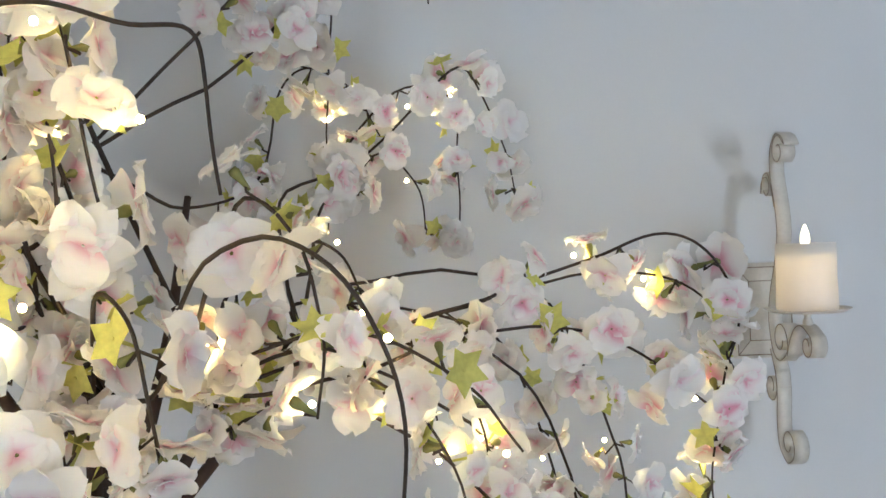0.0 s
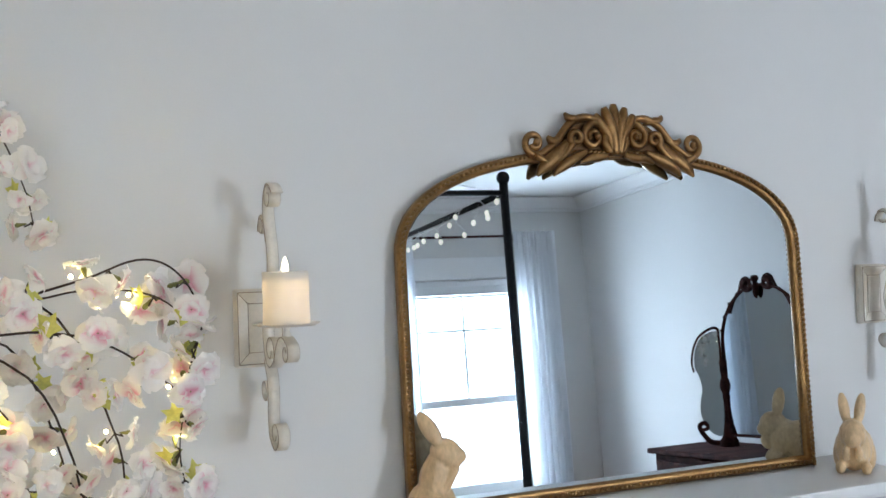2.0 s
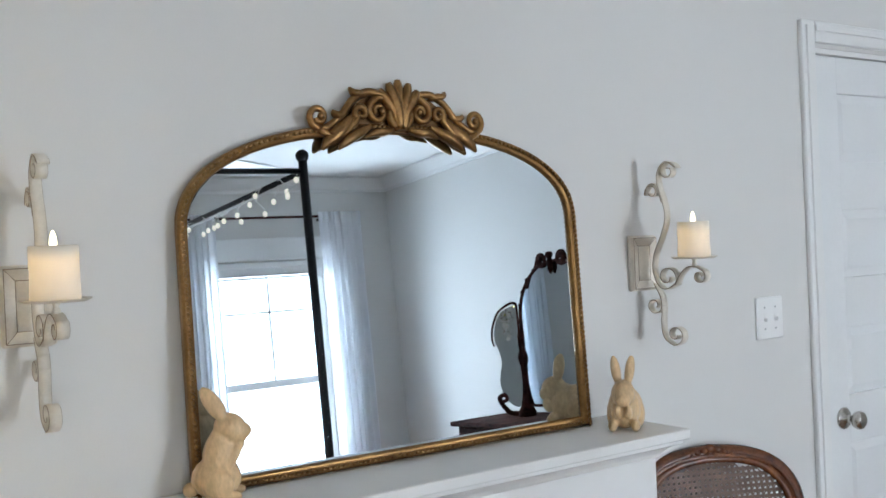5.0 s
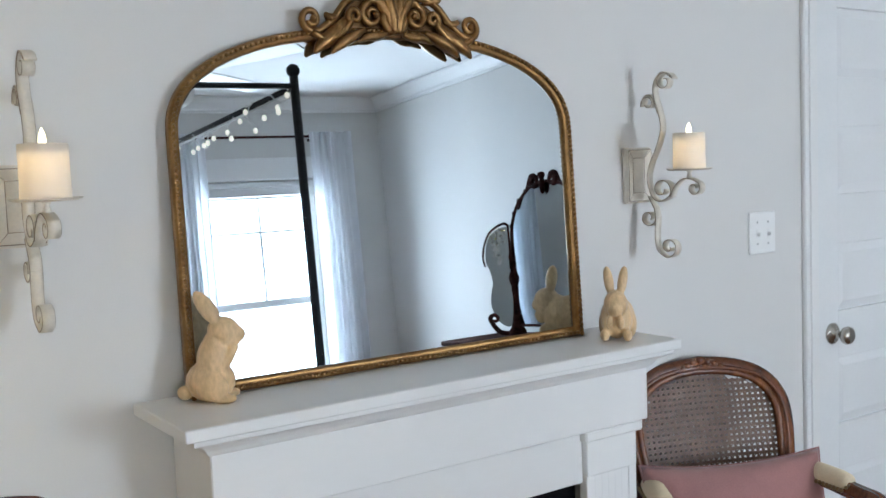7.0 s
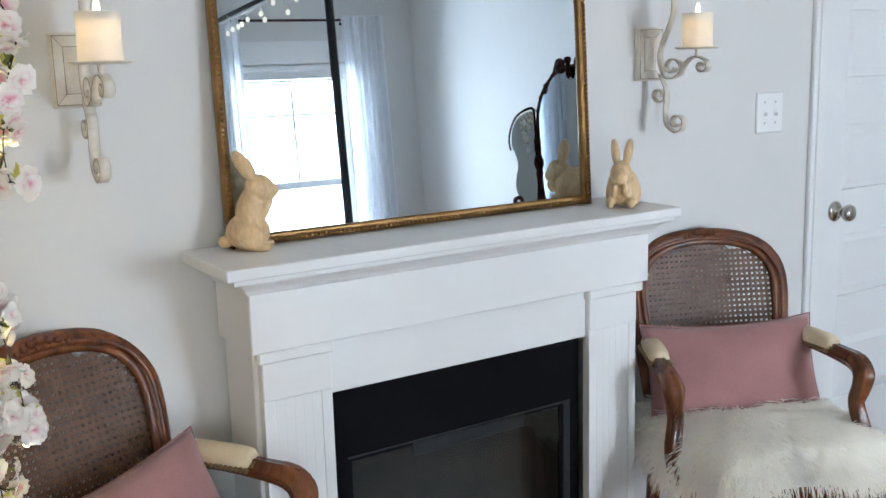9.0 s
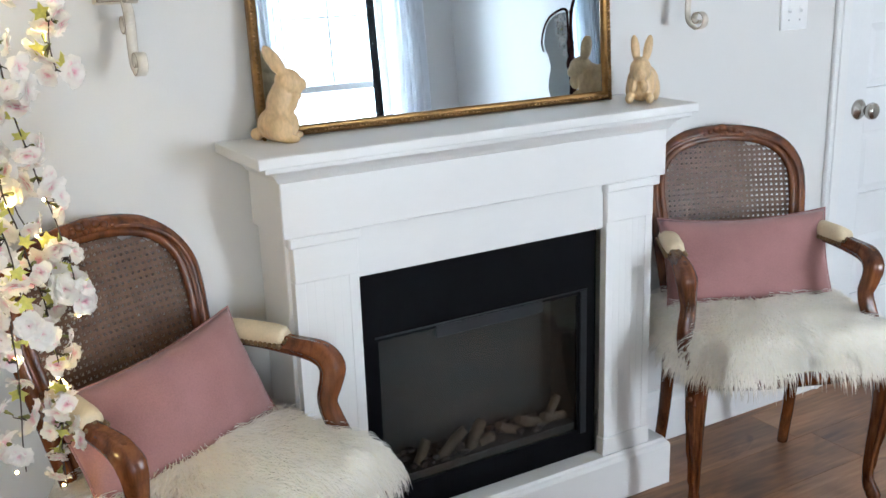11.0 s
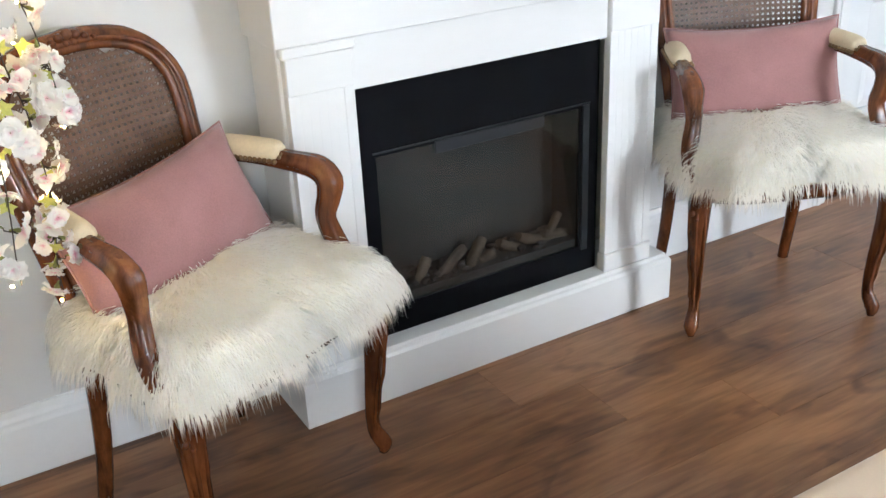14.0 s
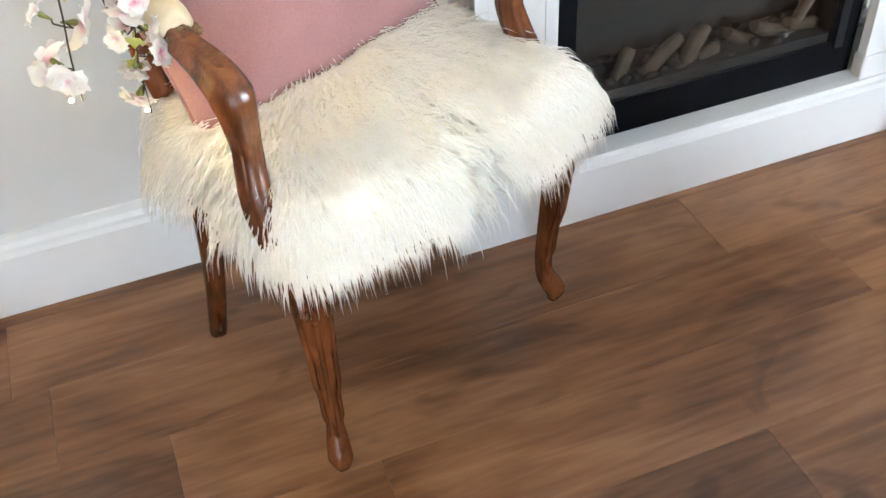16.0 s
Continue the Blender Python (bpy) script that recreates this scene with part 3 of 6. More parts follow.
part("frame_edge", span(bmesh.new(), GX0 - 0.008, GX1 + 0.03, IY - 0.003, IY - 0.0004, 0.605, 0.609), BLACKMETAL, ins)
part("frame_edge", span(bmesh.new(), GX1 + 0.006, GX1 + 0.026, IY - 0.005, IY - 0.0004, GZ0 - 0.01, 0.604), BLACKMETAL, ins)
tinted = bpy.data.materials.new("tinted_glass")
tinted.use_nodes = True
tb = tinted.node_tree.nodes["Principled BSDF"]
tb.inputs["Base Color"].default_value, tb.inputs["Roughness"].default_value = (0.62, 0.64, 0.63, 1), 0.03
tb.inputs["Transmission Weight"].default_value, tb.inputs["IOR"].default_value = 1.0, 1.45
g = part("glass", span(bmesh.new(), GX0 + 0.001, GX1 - 0.001, IY + 0.003, IY + 0.006, GZ0 + 0.001, GZ1 - 0.001), tinted, ins)
g.visible_shadow = False
rnd = random.Random(5)
bed_bm = bmesh.new()
for k in range(90):
    ball(bed_bm, (rnd.uniform(GX0 + 0.01, GX1 - 0.01), rnd.uniform(-0.13, -0.04), GZ0 + 0.02 + rnd.uniform(0, 0.012)), (rnd.uniform(0.008, 0.016), rnd.uniform(0.006, 0.012), rnd.uniform(0.005, 0.01)), 6, 4)
part("embers", bed_bm, EMBER, ins)
for lx, lz, ln, ang, r in ((0.375, 0.255, 0.075, 60, 0.013), (0.455, 0.253, 0.115, 31, 0.013), (0.528, 0.256, 0.10, 51, 0.015), (0.562, 0.238, 0.05, 8, 0.014), (0.642, 0.248, 0.105, -33, 0.012), (0.716, 0.250, 0.13, -25, 0.013), (0.785, 0.248, 0.10, -18, 0.012), (0.775, 0.275, 0.07, 48, 0.011)):
    bm = bmesh.new()
    d = Vector((math.cos(radians(ang)), 0.15, math.sin(radians(ang)))).normalized() * ln / 2
    pts = [Vector((lx, -0.10, lz)) + d * q + Vector((0, 0, 0.003 * math.sin(3 * q))) for q in (-1, -0.5, 0, 0.5, 1)]
    tube(bm, pts, [r * 0.9, r * 1.1, r, r * 1.08, r * 0.9], 10, ridge=0.08, lobes=3)
    part("log", bm, LOG, ins)

# ---------------------------------------------------------------- gilt mirror
MH, MW = 0.690, 0.474
mirror = thing("mantel_mirror", pose(0.516, -0.050, 1.0735, -3.0, 0, MIRROR_YAW), "arched gold framed mirror with a carved crest leaning on the mantel", "mirror")


def arch(half, base, top, n=40, expo=2.3):
    """Outline from the bottom left corner over the arch to the bottom right corner."""
    pts = [(-half, 0.0), (-half, base * 0.33), (-half, base * 0.66)]
    for k in range(n + 1):
        a = math.pi * (1 - k / n)
        c, s = math.cos(a), math.sin(a)
        pts.append((half * math.copysign(abs(c) ** (2 / expo), c), base + (top - base) * abs(s) ** (2 / expo)))
    return pts + [(half, base * 0.66), (half, base * 0.33), (half, 0.0)]


def framed(outline, prof):
    """Sweeps a section of (inwards, depth) pairs round a closed outline in the x, z plane."""
    bm = bmesh.new()
    n = len(outline)
    rows = []
    for i in range(n):
        p, a, b = Vector(outline[i]), Vector(outline[i - 1]), Vector(outline[(i + 1) % n])
        d1, d2 = (p - a).normalized(), (b - p).normalized()
        t = (d1 + d2).normalized()
        nrm = Vector((t.y, -t.x)) / max(0.5, math.sqrt(max(0.0, (1 + d1.dot(d2)) / 2)))
        rows.append([bm.verts.new((p.x + nrm.x * o, yy, p.y + nrm.y * o)) for o, yy in prof])
    for i in range(n):
        a, b = rows[i], rows[(i + 1) % n]
        for j in range(len(prof) - 1):
            f = bm.faces.new((a[j], b[j], b[j + 1], a[j + 1]))
            f.smooth = True
    bmesh.ops.recalc_face_normals(bm, faces=bm.faces[:])
    return bm


OUT = arch(MW, 0.480, MH)
part("frame", framed(OUT, [(0.0, 0.002), (0.0, -0.010), (0.002, -0.017), (0.007, -0.020), (0.010, -0.016), (0.012, -0.013), (0.017, -0.014), (0.020, -0.010), (0.022, -0.004), (0.022, 0.0)]), GOLD, mirror)
bm = bmesh.new()
tot = OUT + [OUT[0]]
run, nxt = 0.0, 0.0
for a, b in zip(tot, tot[1:]):
    a, b = Vector(a), Vector(b)
    seg = (b - a).length
    t = (b - a).normalized()
    nr = Vector((t.y, -t.x))
    while nxt <= run + seg:
        q = a + t * (nxt - run) + nr * 0.0085
        ball(bm, (q.x, -0.0195, q.y), 0.0045, 8, 6)
        nxt += 0.0112
    run += seg
tagged(part("bead_border", bm, GOLD, mirror), "row of small gold beads", kind="stuff")
# silvered glass, bowed a little as old glass is
gl = arch(MW - 0.019, 0.468, MH - 0.019, 24)
bm = bmesh.new()
part("glass", prism(bm, [(x, z + 0.022 * (z < 0.3) * (1 - z / 0.3)) for x, z in gl][::-1], -0.0035, 0.0, None), MIRROR, mirror)
part("backing", prism(bmesh.new(), [(x * 1.02, max(0.004, z)) for x, z in gl][::-1], 0.0005, 0.006), DARKWOOD, mirror)

# carved crest
crest = part("crest", prism(bmesh.new(), [(x, z - 0.02) for x, z in [(-0.125, 0.735), (-0.085, 0.762), (-0.03, 0.778), (0.03, 0.778), (0.085, 0.762), (0.125, 0.735), (0.17, 0.705), (0.18, 0.672), (0.10, 0.684), (0.05, 0.690), (0, 0.69), (-0.05, 0.690), (-0.10, 0.684), (-0.18, 0.672), (-0.17, 0.705)]][::-1], -0.014, 0.0), GOLDDARK, mirror, "carved gold crest of scrolls and leaves")


crest.matrix_basis = Matrix.Translation((0.010, 0, 0)) @ Matrix.Diagonal((0.95, 1, 1, 1))
CZ = -0.020


def carve(pts, r0, r1, yy=-0.022, steps=5):
    p = smooth_path([(x, yy, z + CZ) for x, z in pts], steps)
    k = len(p)
    return tube(bmesh.new(), p, [r0 + (r1 - r0) * i / (k - 1) for i in range(k)], 10, ridge=0.10, lobes=4)


def leafy(pts, r, yy=-0.022):
    """A carved leaf: fat in the middle, pointed and curled at its tip."""
    p = smooth_path([(x, yy - 0.006 * math.sin(3.0 * i / len(pts)), z + CZ) for i, (x, z) in enumerate(pts)], 5)
    k = len(p)
    return tube(bmesh.new(), p, [0.0025 + r * math.sin(math.pi * min(1.0, 0.12 + 0.86 * i / (k - 1))) for i in range(k)], 10, (1.0, 0.75), ridge=0.12, lobes=5)


for s in (-1, 1):
    def sx(pts):
        return [(s * x, z) for x, z in pts]
    # large inner volute, outer volute, long scroll, lower leaf tendrils
    part("scroll", carve(sx([(0.012, 0.70), (0.026, 0.72), (0.024, 0.75), (0.05, 0.762)] + curl((0.055, 0.733), 0.024, 70, -1.3, 0.25, 12)), 0.009, 0.005), GOLD, crest)
    part("scroll", carve(sx([(0.04, 0.768), (0.08, 0.772), (0.115, 0.755), (0.145, 0.722), (0.175, 0.700)] + curl((0.198, 0.718), 0.024, 250, 1.25, 0.3, 14)), 0.008, 0.006), GOLD, crest)
    part("scroll", carve(sx([(0.20, 0.692), (0.165, 0.678), (0.135, 0.690), (0.11, 0.715)] + curl((0.098, 0.728), 0.016, -20, 1.1, 0.3, 10)), 0.008, 0.005, -0.026), GOLD, crest)
    part("leaf_scroll", leafy(sx([(0.075, 0.702), (0.100, 0.690), (0.124, 0.678), (0.146, 0.664), (0.158, 0.652)]), 0.013, -0.022), GOLD, crest)
    part("leaf_scroll", leafy(sx([(0.115, 0.722), (0.138, 0.70), (0.160, 0.684), (0.182, 0.668), (0.196, 0.652)]), 0.014, -0.020), GOLD, crest)
    part("leaf_scroll", leafy(sx([(0.02, 0.696), (0.045, 0.690), (0.068, 0.688), (0.092, 0.678)]), 0.010, -0.022), GOLD, crest)
    part("leaf_tip", leafy(sx([(0.080, 0.764), (0.100, 0.768), (0.114, 0.770), (0.122, 0.780)]), 0.009, -0.018), GOLD, crest)
    part("leaf_tip", leafy(sx([(0.130, 0.728), (0.148, 0.722), (0.160, 0.724), (0.166, 0.732)]), 0.009, -0.018), GOLD, crest)
    for px, pz in ((0.048, 0.733), (0.196, 0.718)):
        part("boss", ball(bmesh.new(), (s * px, -0.03, pz + CZ), 0.0075, 10, 7), GOLD, crest)
# plume of lobed leaves in the middle
for k, (dx, ang, ln) in enumerate(((0, 0, 0.108), (0.012, 14, 0.10), (-0.012, -14, 0.10), (0.022, 30, 0.085), (-0.022, -30, 0.085))):
    a = radians(ang)
    pts = [(dx * 0.3, 0.695), (dx * 0.7, 0.695 + ln * 0.45), (dx + math.sin(a) * ln * 0.35, 0.695 + ln * 0.8), (dx + math.sin(a) * ln * 0.62, 0.695 + ln * 0.98)]
    p = smooth_path([(x, -0.026 + 0.002 * abs(k - 2), z + CZ) for x, z in pts], 4)
    part("plume_leaf", tube(bmesh.new(), p, [0.006 + 0.007 * math.sin(math.pi * min(1, i / (len(p) - 1) * 0.85 + 0.12)) for i in range(len(p))], 8), GOLD, crest)

# ---------------------------------------------------------------- sconces


def sconce(xc, label):
    s = thing("wall_sconce", pose(xc, 0, 0), label, "wall sconce", "candle sconces beside the mirror")
    bp = part("backplate", boxb((-0.002, -0.007, 1.437), (0.088, 0.013, 0.138), 0.003), SCONCE, s)
    bm = bmesh.new()
    # mitred border sloping in to a sunk panel, its edges rubbed brown
    o = [(-0.045, 1.370), (0.041, 1.370), (0.041, 1.504), (-0.045, 1.504)]
    ridge = [(-0.041, 1.374), (0.037, 1.374), (0.037, 1.500), (-0.041, 1.500)]
    i1 = [(-0.022, 1.394), (0.018, 1.394), (0.018, 1.480), (-0.022, 1.480)]
    ov = [bm.verts.new((x, -0.0135, z)) for x, z in o]
    rv = [bm.verts.new((x, -0.0215, z)) for x, z in ridge]
    iv = [bm.verts.new((x, -0.0160, z)) for x, z in i1]
    for a, b in ((ov, rv), (rv, iv)):
        for k in range(4):
            bm.faces.new((a[k], a[(k + 1) % 4], b[(k + 1) % 4], b[k]))
    bm.faces.new(iv)
    part("raised_panel", bm, SCONCE, bp)
    bm = bmesh.new()
    for loop, yy in ((ridge, -0.0216), (i1, -0.0161)):
        for k in range(4):
            (xa, za), (xb, zb) = loop[k], loop[(k + 1) % 4]
            tube(bm, [(xa, yy, za), (xb, yy, zb)], [0.0008, 0.0008], 5)
    for k in range(4):
        tube(bm, [(ridge[k][0], -0.0216, ridge[k][1]), (i1[k][0], -0.0161, i1[k][1])], [0.0006, 0.0006], 5)
    part("worn_edge", bm, RUBBED, bp, "brown worn edges")

    def arm(name, pts, w=0.019, steps=4):
        path = smooth_path([(0.006, -0.012 - d * 1.18, z) for d, z in pts], steps)
        bar = part(name, strap(bmesh.new(), path, w, 0.0028), SCONCE, s)
        bm = bmesh.new()
        for side in (-1, 1):
            tube(bm, [p + Vector((side * w / 2, 0, 0)) for p in path], 0.0009, 5)
        part("worn_edge", bm, RUBBED, bar)

    arm("main_scroll", curl((0.078, 1.660), 0.024, 15, 1.25, 0.3, 12)[::-1] + [(0.074, 1.684), (0.052, 1.662), (0.050, 1.630), (0.062, 1.590), (0.068, 1.548), (0.055, 1.505), (0.036, 1.465), (0.028, 1.425), (0.040, 1.385), (0.062, 1.373)] + curl((0.066, 1.402), 0.029, -70, 1.2, 0.3, 12)[1:])
    arm("upper_curl", curl((0.032, 1.612), 0.019, 200, -1.0, 0.4, 10)[::-1] + [(0.022, 1.628), (0.040, 1.632), (0.052, 1.612), (0.060, 1.585)])
    arm("lower_curl", [(0.03, 1.385), (0.046, 1.355), (0.05, 1.335)] + curl((0.028, 1.332), 0.022, 0, -1.1, 0.4, 10))
    arm("tail_scroll", [(0.046, 1.358), (0.050, 1.325), (0.047, 1.292), (0.052, 1.255), (0.075, 1.237)] + curl((0.082, 1.262), 0.024, -80, 1.2, 0.3, 12))
    arm("candle_arm", [(0.090, 1.383), (0.100, 1.405), (0.118, 1.424), (0.138, 1.428), (0.158, 1.420)] + curl((0.152, 1.404), 0.017, 40, -1.1, 0.4, 10))
    part("stem", lathe(bmesh.new(), [(0.004, 1.424), (0.007, 1.432), (0.004, 1.440), (0.008, 1.446)], 12, pose(0.006, -0.172, 0)), SCONCE, s)
    part("drip_dish", lathe(bmesh.new(), [(0.0, 1.446), (0.046, 1.4465), (0.054, 1.450), (0.0545, 1.4515), (0.046, 1.4485), (0.0, 1.448)], 36, pose(0.006, -0.172, 0)), SCONCE, s)
    c = thing("led_candle", pose(xc + 0.006, -0.172, 1.4492), "ivory pillar candle with a glowing flame on the sconce dish", "candle", "candles in the sconces")
    part("wax", lathe(bmesh.new(), [(0.0, 0.0), (0.0375, 0.0), (0.0385, 0.002), (0.0372, 0.040), (0.0375, 0.083), (0.0365, 0.0855), (0.0345, 0.0855), (0.0332, 0.080), (0.0328, 0.0735)], 40), WAX, c)
    part("wick_cup", lathe(bmesh.new(), [(0.0, 0.07), (0.0328, 0.07), (0.0328, 0.073), (0.005, 0.072), (0.0, 0.072)], 30), WAX, c)
    part("flame", lathe(bmesh.new(), [(0.0, 0.072), (0.004, 0.078), (0.0062, 0.09), (0.005, 0.099), (0.002, 0.108), (0.0, 0.110)], 12), FLAME, c)
    point_lamp("candle_glow", (xc + 0.006, -0.172, 1.4492 + 0.058), CANDLE_WATTS, (1.0, 0.70, 0.34), 0.006)
    return s


sconce(-0.212, "distressed ivory metal scroll sconce beside the blossom tree")
sconce(1.243, "distressed ivory metal scroll sconce beside the light switch")

# ---------------------------------------------------------------- rabbits


def blob(name, m, balls, voxel, material, label, category, group):
    """One smooth statue melted together out of egg shapes: (centre, radii, turn about x, y, z)."""
    bm = bmesh.new()
    for c, r, t in balls:
        ball(bm, (0, 0, 0), r, 14, 10, pose(*c, *t))
    ob = part(name, bm, material)
    ob.matrix_world = m
    re = ob.modifiers.new("melt", "REMESH")
    re.mode, re.voxel_size, re.use_smooth_shade = "VOXEL", voxel, True
    sm = ob.modifiers.new("soften", "SMOOTH")
    sm.factor, sm.iterations = 0.5, 3
    return tagged(ob, label, category, group)


# facing +x in its own frame
SIT = [((-0.004, 0, 0.042), (0.050, 0.040, 0.043), (0, 0, 0)), ((0.004, 0, 0.088), (0.034, 0.032, 0.050), (0, 10, 0)), ((0.010, 0, 0.118), (0.026, 0.025, 0.026), (0, 0, 0)),
       ((0.027, 0, 0.140), (0.034, 0.027, 0.030), (0, 25, 0)), ((0.052, 0, 0.134), (0.018, 0.018, 0.016), (0, 25, 0)), ((0.046, 0, 0.118), (0.012, 0.014, 0.010), (0, 0, 0)),
       ((-0.056, 0, 0.020), (0.016, 0.015, 0.015), (0, 0, 0)), ((0.032, 0.015, 0.082), (0.010, 0.009, 0.026), (0, 30, 0)), ((0.032, -0.015, 0.082), (0.010, 0.009, 0.026), (0, 30, 0)),
       ((0.044, 0.010, 0.104), (0.010, 0.008, 0.010), (0, 0, 0)), ((0.044, -0.010, 0.104), (0.010, 0.008, 0.010), (0, 0, 0)),
       ((0.024, 0.027, 0.010), (0.027, 0.013, 0.011), (0, 0, 8)), ((0.024, -0.027, 0.010), (0.027, 0.013, 0.011), (0, 0, -8)), ((0.004, 0.033, 0.034), (0.032, 0.014, 0.029), (0, 0, 0)), ((0.004, -0.033, 0.034), (0.032, 0.014, 0.029), (0, 0, 0)),
       ((-0.006, 0.013, 0.188), (0.0165, 0.010, 0.040), (6, -34, 0)), ((-0.004, -0.013, 0.190), (0.0165, 0.010, 0.040), (-6, -32, 0))]
CROUCH = [((-0.030, 0, 0.048), (0.055, 0.044, 0.046), (0, 0, 0)), ((0.010, 0, 0.050), (0.040, 0.041, 0.048), (0, 0, 0)), ((0.036, 0, 0.086), (0.034, 0.030, 0.031), (0, 15, 0)), ((0.058, 0, 0.076), (0.018, 0.020, 0.016), (0, 10, 0)),
          ((0.040, 0.028, 0.014), (0.022, 0.012, 0.014), (0, 0, 0)), ((0.040, -0.028, 0.014), (0.022, 0.012, 0.014), (0, 0, 0)), ((0.030, 0.020, 0.040), (0.014, 0.013, 0.030), (0, -10, 0)), ((0.030, -0.020, 0.040), (0.014, 0.013, 0.030), (0, -10, 0)),
          ((-0.080, 0, 0.03), (0.016, 0.016, 0.016), (0, 0, 0)), ((0.018, 0.017, 0.136), (0.015, 0.0125, 0.036), (-10, -12, 0)), ((0.018, -0.017, 0.136), (0.015, 0.0125, 0.036), (10, -12, 0)), ((0.056, 0.014, 0.046), (0.012, 0.009, 0.018), (0, 25, 0)), ((0.056, -0.014, 0.046), (0.012, 0.009, 0.018), (0, 25, 0)), ((-0.028, 0.036, 0.03), (0.034, 0.012, 0.03), (0, 0, 0)), ((-0.028, -0.036, 0.03), (0.034, 0.012, 0.03), (0, 0, 0))]
blob("rabbit_statue", pose(0.076, -0.090, 1.0725, 0, 0, -30) @ Matrix.Scale(0.9, 4), SIT, 0.0028, RABBIT, "upright honey coloured resin rabbit statue on the mantel", "statue", "rabbit statues on the mantel")
blob("rabbit_statue", pose(1.016, -0.156, 1.0725, 0, 0, 222) @ Matrix.Diagonal((0.94, 0.90, 0.98, 1)), CROUCH, 0.0028, RABBIT, "crouching honey coloured resin rabbit statue on the mantel", "statue", "rabbit statues on the mantel")

# ---------------------------------------------------------------- armchairs
BACK = [(-0.185, 0.0), (-0.194, 0.10), (-0.206, 0.22), (-0.214, 0.31), (-0.207, 0.375), (-0.17, 0.428), (-0.10, 0.458), (0, 0.468), (0.10, 0.458), (0.17, 0.428), (0.207, 0.375), (0.214, 0.31), (0.206, 0.22), (0.194, 0.10), (0.185, 0.0)]


def back_point(u, v, out=0.0):
    """A place on the leaning, slightly hollow back of the chair."""
    return Vector((u, 0.385 + 0.26 * v - out - 0.35 * u * u, 0.485 + 0.965 * v))


def mirrored(pts, s):
    return [(s * x, y, z) for x, y, z in pts]


def armchair(m, label):
    c = thing("armchair", m, label, "armchair", "armchairs beside the mantel")
    for s in (-1, 1):
        ox, oy = 0.55 * s, -0.83
        path = [(0.0, 0.43), (0.010, 0.385), (0.012, 0.33), (0.004, 0.24), (-0.008, 0.14), (-0.011, 0.082), (-0.003, 0.052), (0.011, 0.026), (0.008, 0.0)]
        p = smooth_path([(0.012 + 0.246 * s + ox * d, 0.026 + oy * d, z) for d, z in path], 3)
        prof = [0.026, 0.029, 0.026, 0.0200, 0.0148, 0.0128, 0.0172, 0.0190, 0.009]
        leg = part("leg", tube(bmesh.new(), p, [prof[min(8, i // 3)] + (prof[min(8, i // 3 + 1)] - prof[min(8, i // 3)]) * (i % 3) / 3 for i in range(len(p))], 20, ridge=0.055, lobes=5), CHAIRWOOD, c)
        for bend, depth in ((0.0, 0.84), (0.85, 0.86), (-0.85, 0.86)):
            ax = Vector((ox, oy, 0)).normalized()
            ax.rotate(Euler((0, 0, bend)))
            rim = [Vector(q) + ax * depth * prof[min(8, i // 3)] for i, q in enumerate(p[2:20])]
            part("moulding", tube(bmesh.new(), rim, (0.0052, 0.0034), 6), CHAIRWOOD, leg)
        # carved knee: a small flower and two leaves
        for dx, dz, rr in ((0, 0.385, 0.011), (0.012, 0.362, 0.008), (-0.012, 0.362, 0.008), (0, 0.345, 0.007)):
            part("carving", ball(bmesh.new(), (0.012 + 0.246 * s + ox * 0.036 + dx, 0.026 + oy * 0.036, dz), (rr, 0.006, rr), 8, 6), CHAIRWOOD, leg)
        p = smooth_path([(0.190 * s, 0.345, 0.44), (0.190 * s, 0.352, 0.30), (0.192 * s, 0.372, 0.15), (0.196 * s, 0.405, 0.0)], 4)
        part("leg", tube(bmesh.new(), p, (0.021, 0.0155), 10), CHAIRWOOD, c)
        # arm with its scrolled end and curved support
        top = [(0.190, 0.415, 0.668), (0.205, 0.360, 0.676), (0.227, 0.270, 0.676), (0.242, 0.170, 0.672), (0.248, 0.115, 0.666), (0.248, 0.088, 0.644), (0.244, 0.090, 0.610), (0.238, 0.098, 0.565), (0.250, 0.080, 0.500), (0.250, 0.050, 0.455), (0.250, 0.035, 0.425)]
        p = smooth_path(mirrored(top, s), 4)
        rad = [0.0165, 0.019, 0.019, 0.0205, 0.0245, 0.0265, 0.0225, 0.0195, 0.0215, 0.026, 0.028]
        rr = [rad[min(10, i // 4)] + (rad[min(10, i // 4 + 1)] - rad[min(10, i // 4)]) * (i % 4) / 4 for i in range(len(p))]
        arm = part("arm", tube(bmesh.new(), p, rr, 30, ridge=0.085, lobes=6), CHAIRWOOD, c)
        for (x, y, z), r in (((0.248, 0.110, 0.676), 0.015), ((0.248, 0.082, 0.640), 0.013)):
            part("carving", ball(bmesh.new(), (x * s, y, z), (r, r * 1.3, r * 0.8), 10, 8), CHAIRWOOD, arm)
        for dz in (0.010, -0.004):
            grv = [(x + 0.013 * s, y - 0.006, z + dz) for x, y, z in mirrored(top[3:9], s)]
            part("moulding", tube(bmesh.new(), smooth_path(grv, 3), 0.005, 6), CHAIRWOOD, arm)
        a, b = Vector((0.206 * s, 0.355, 0.689)), Vector((0.237 * s, 0.198, 0.688))
        bm = bmesh.new()
        pad = [a + (b - a) * t for t in (0, 0.06, 0.2, 0.5, 0.8, 0.94, 1)]
        tube(bm, pad, [0.016, 0.025, 0.028, 0.0285, 0.028, 0.025, 0.016], 16, (0.95, 0.92))
        padob = part("arm_pad", bm, CREAM, arm, "cream arm pad edged with brass nails")
        bm = bmesh.new()
        for k in range(15):
            q = a + (b - a) * (k / 14)
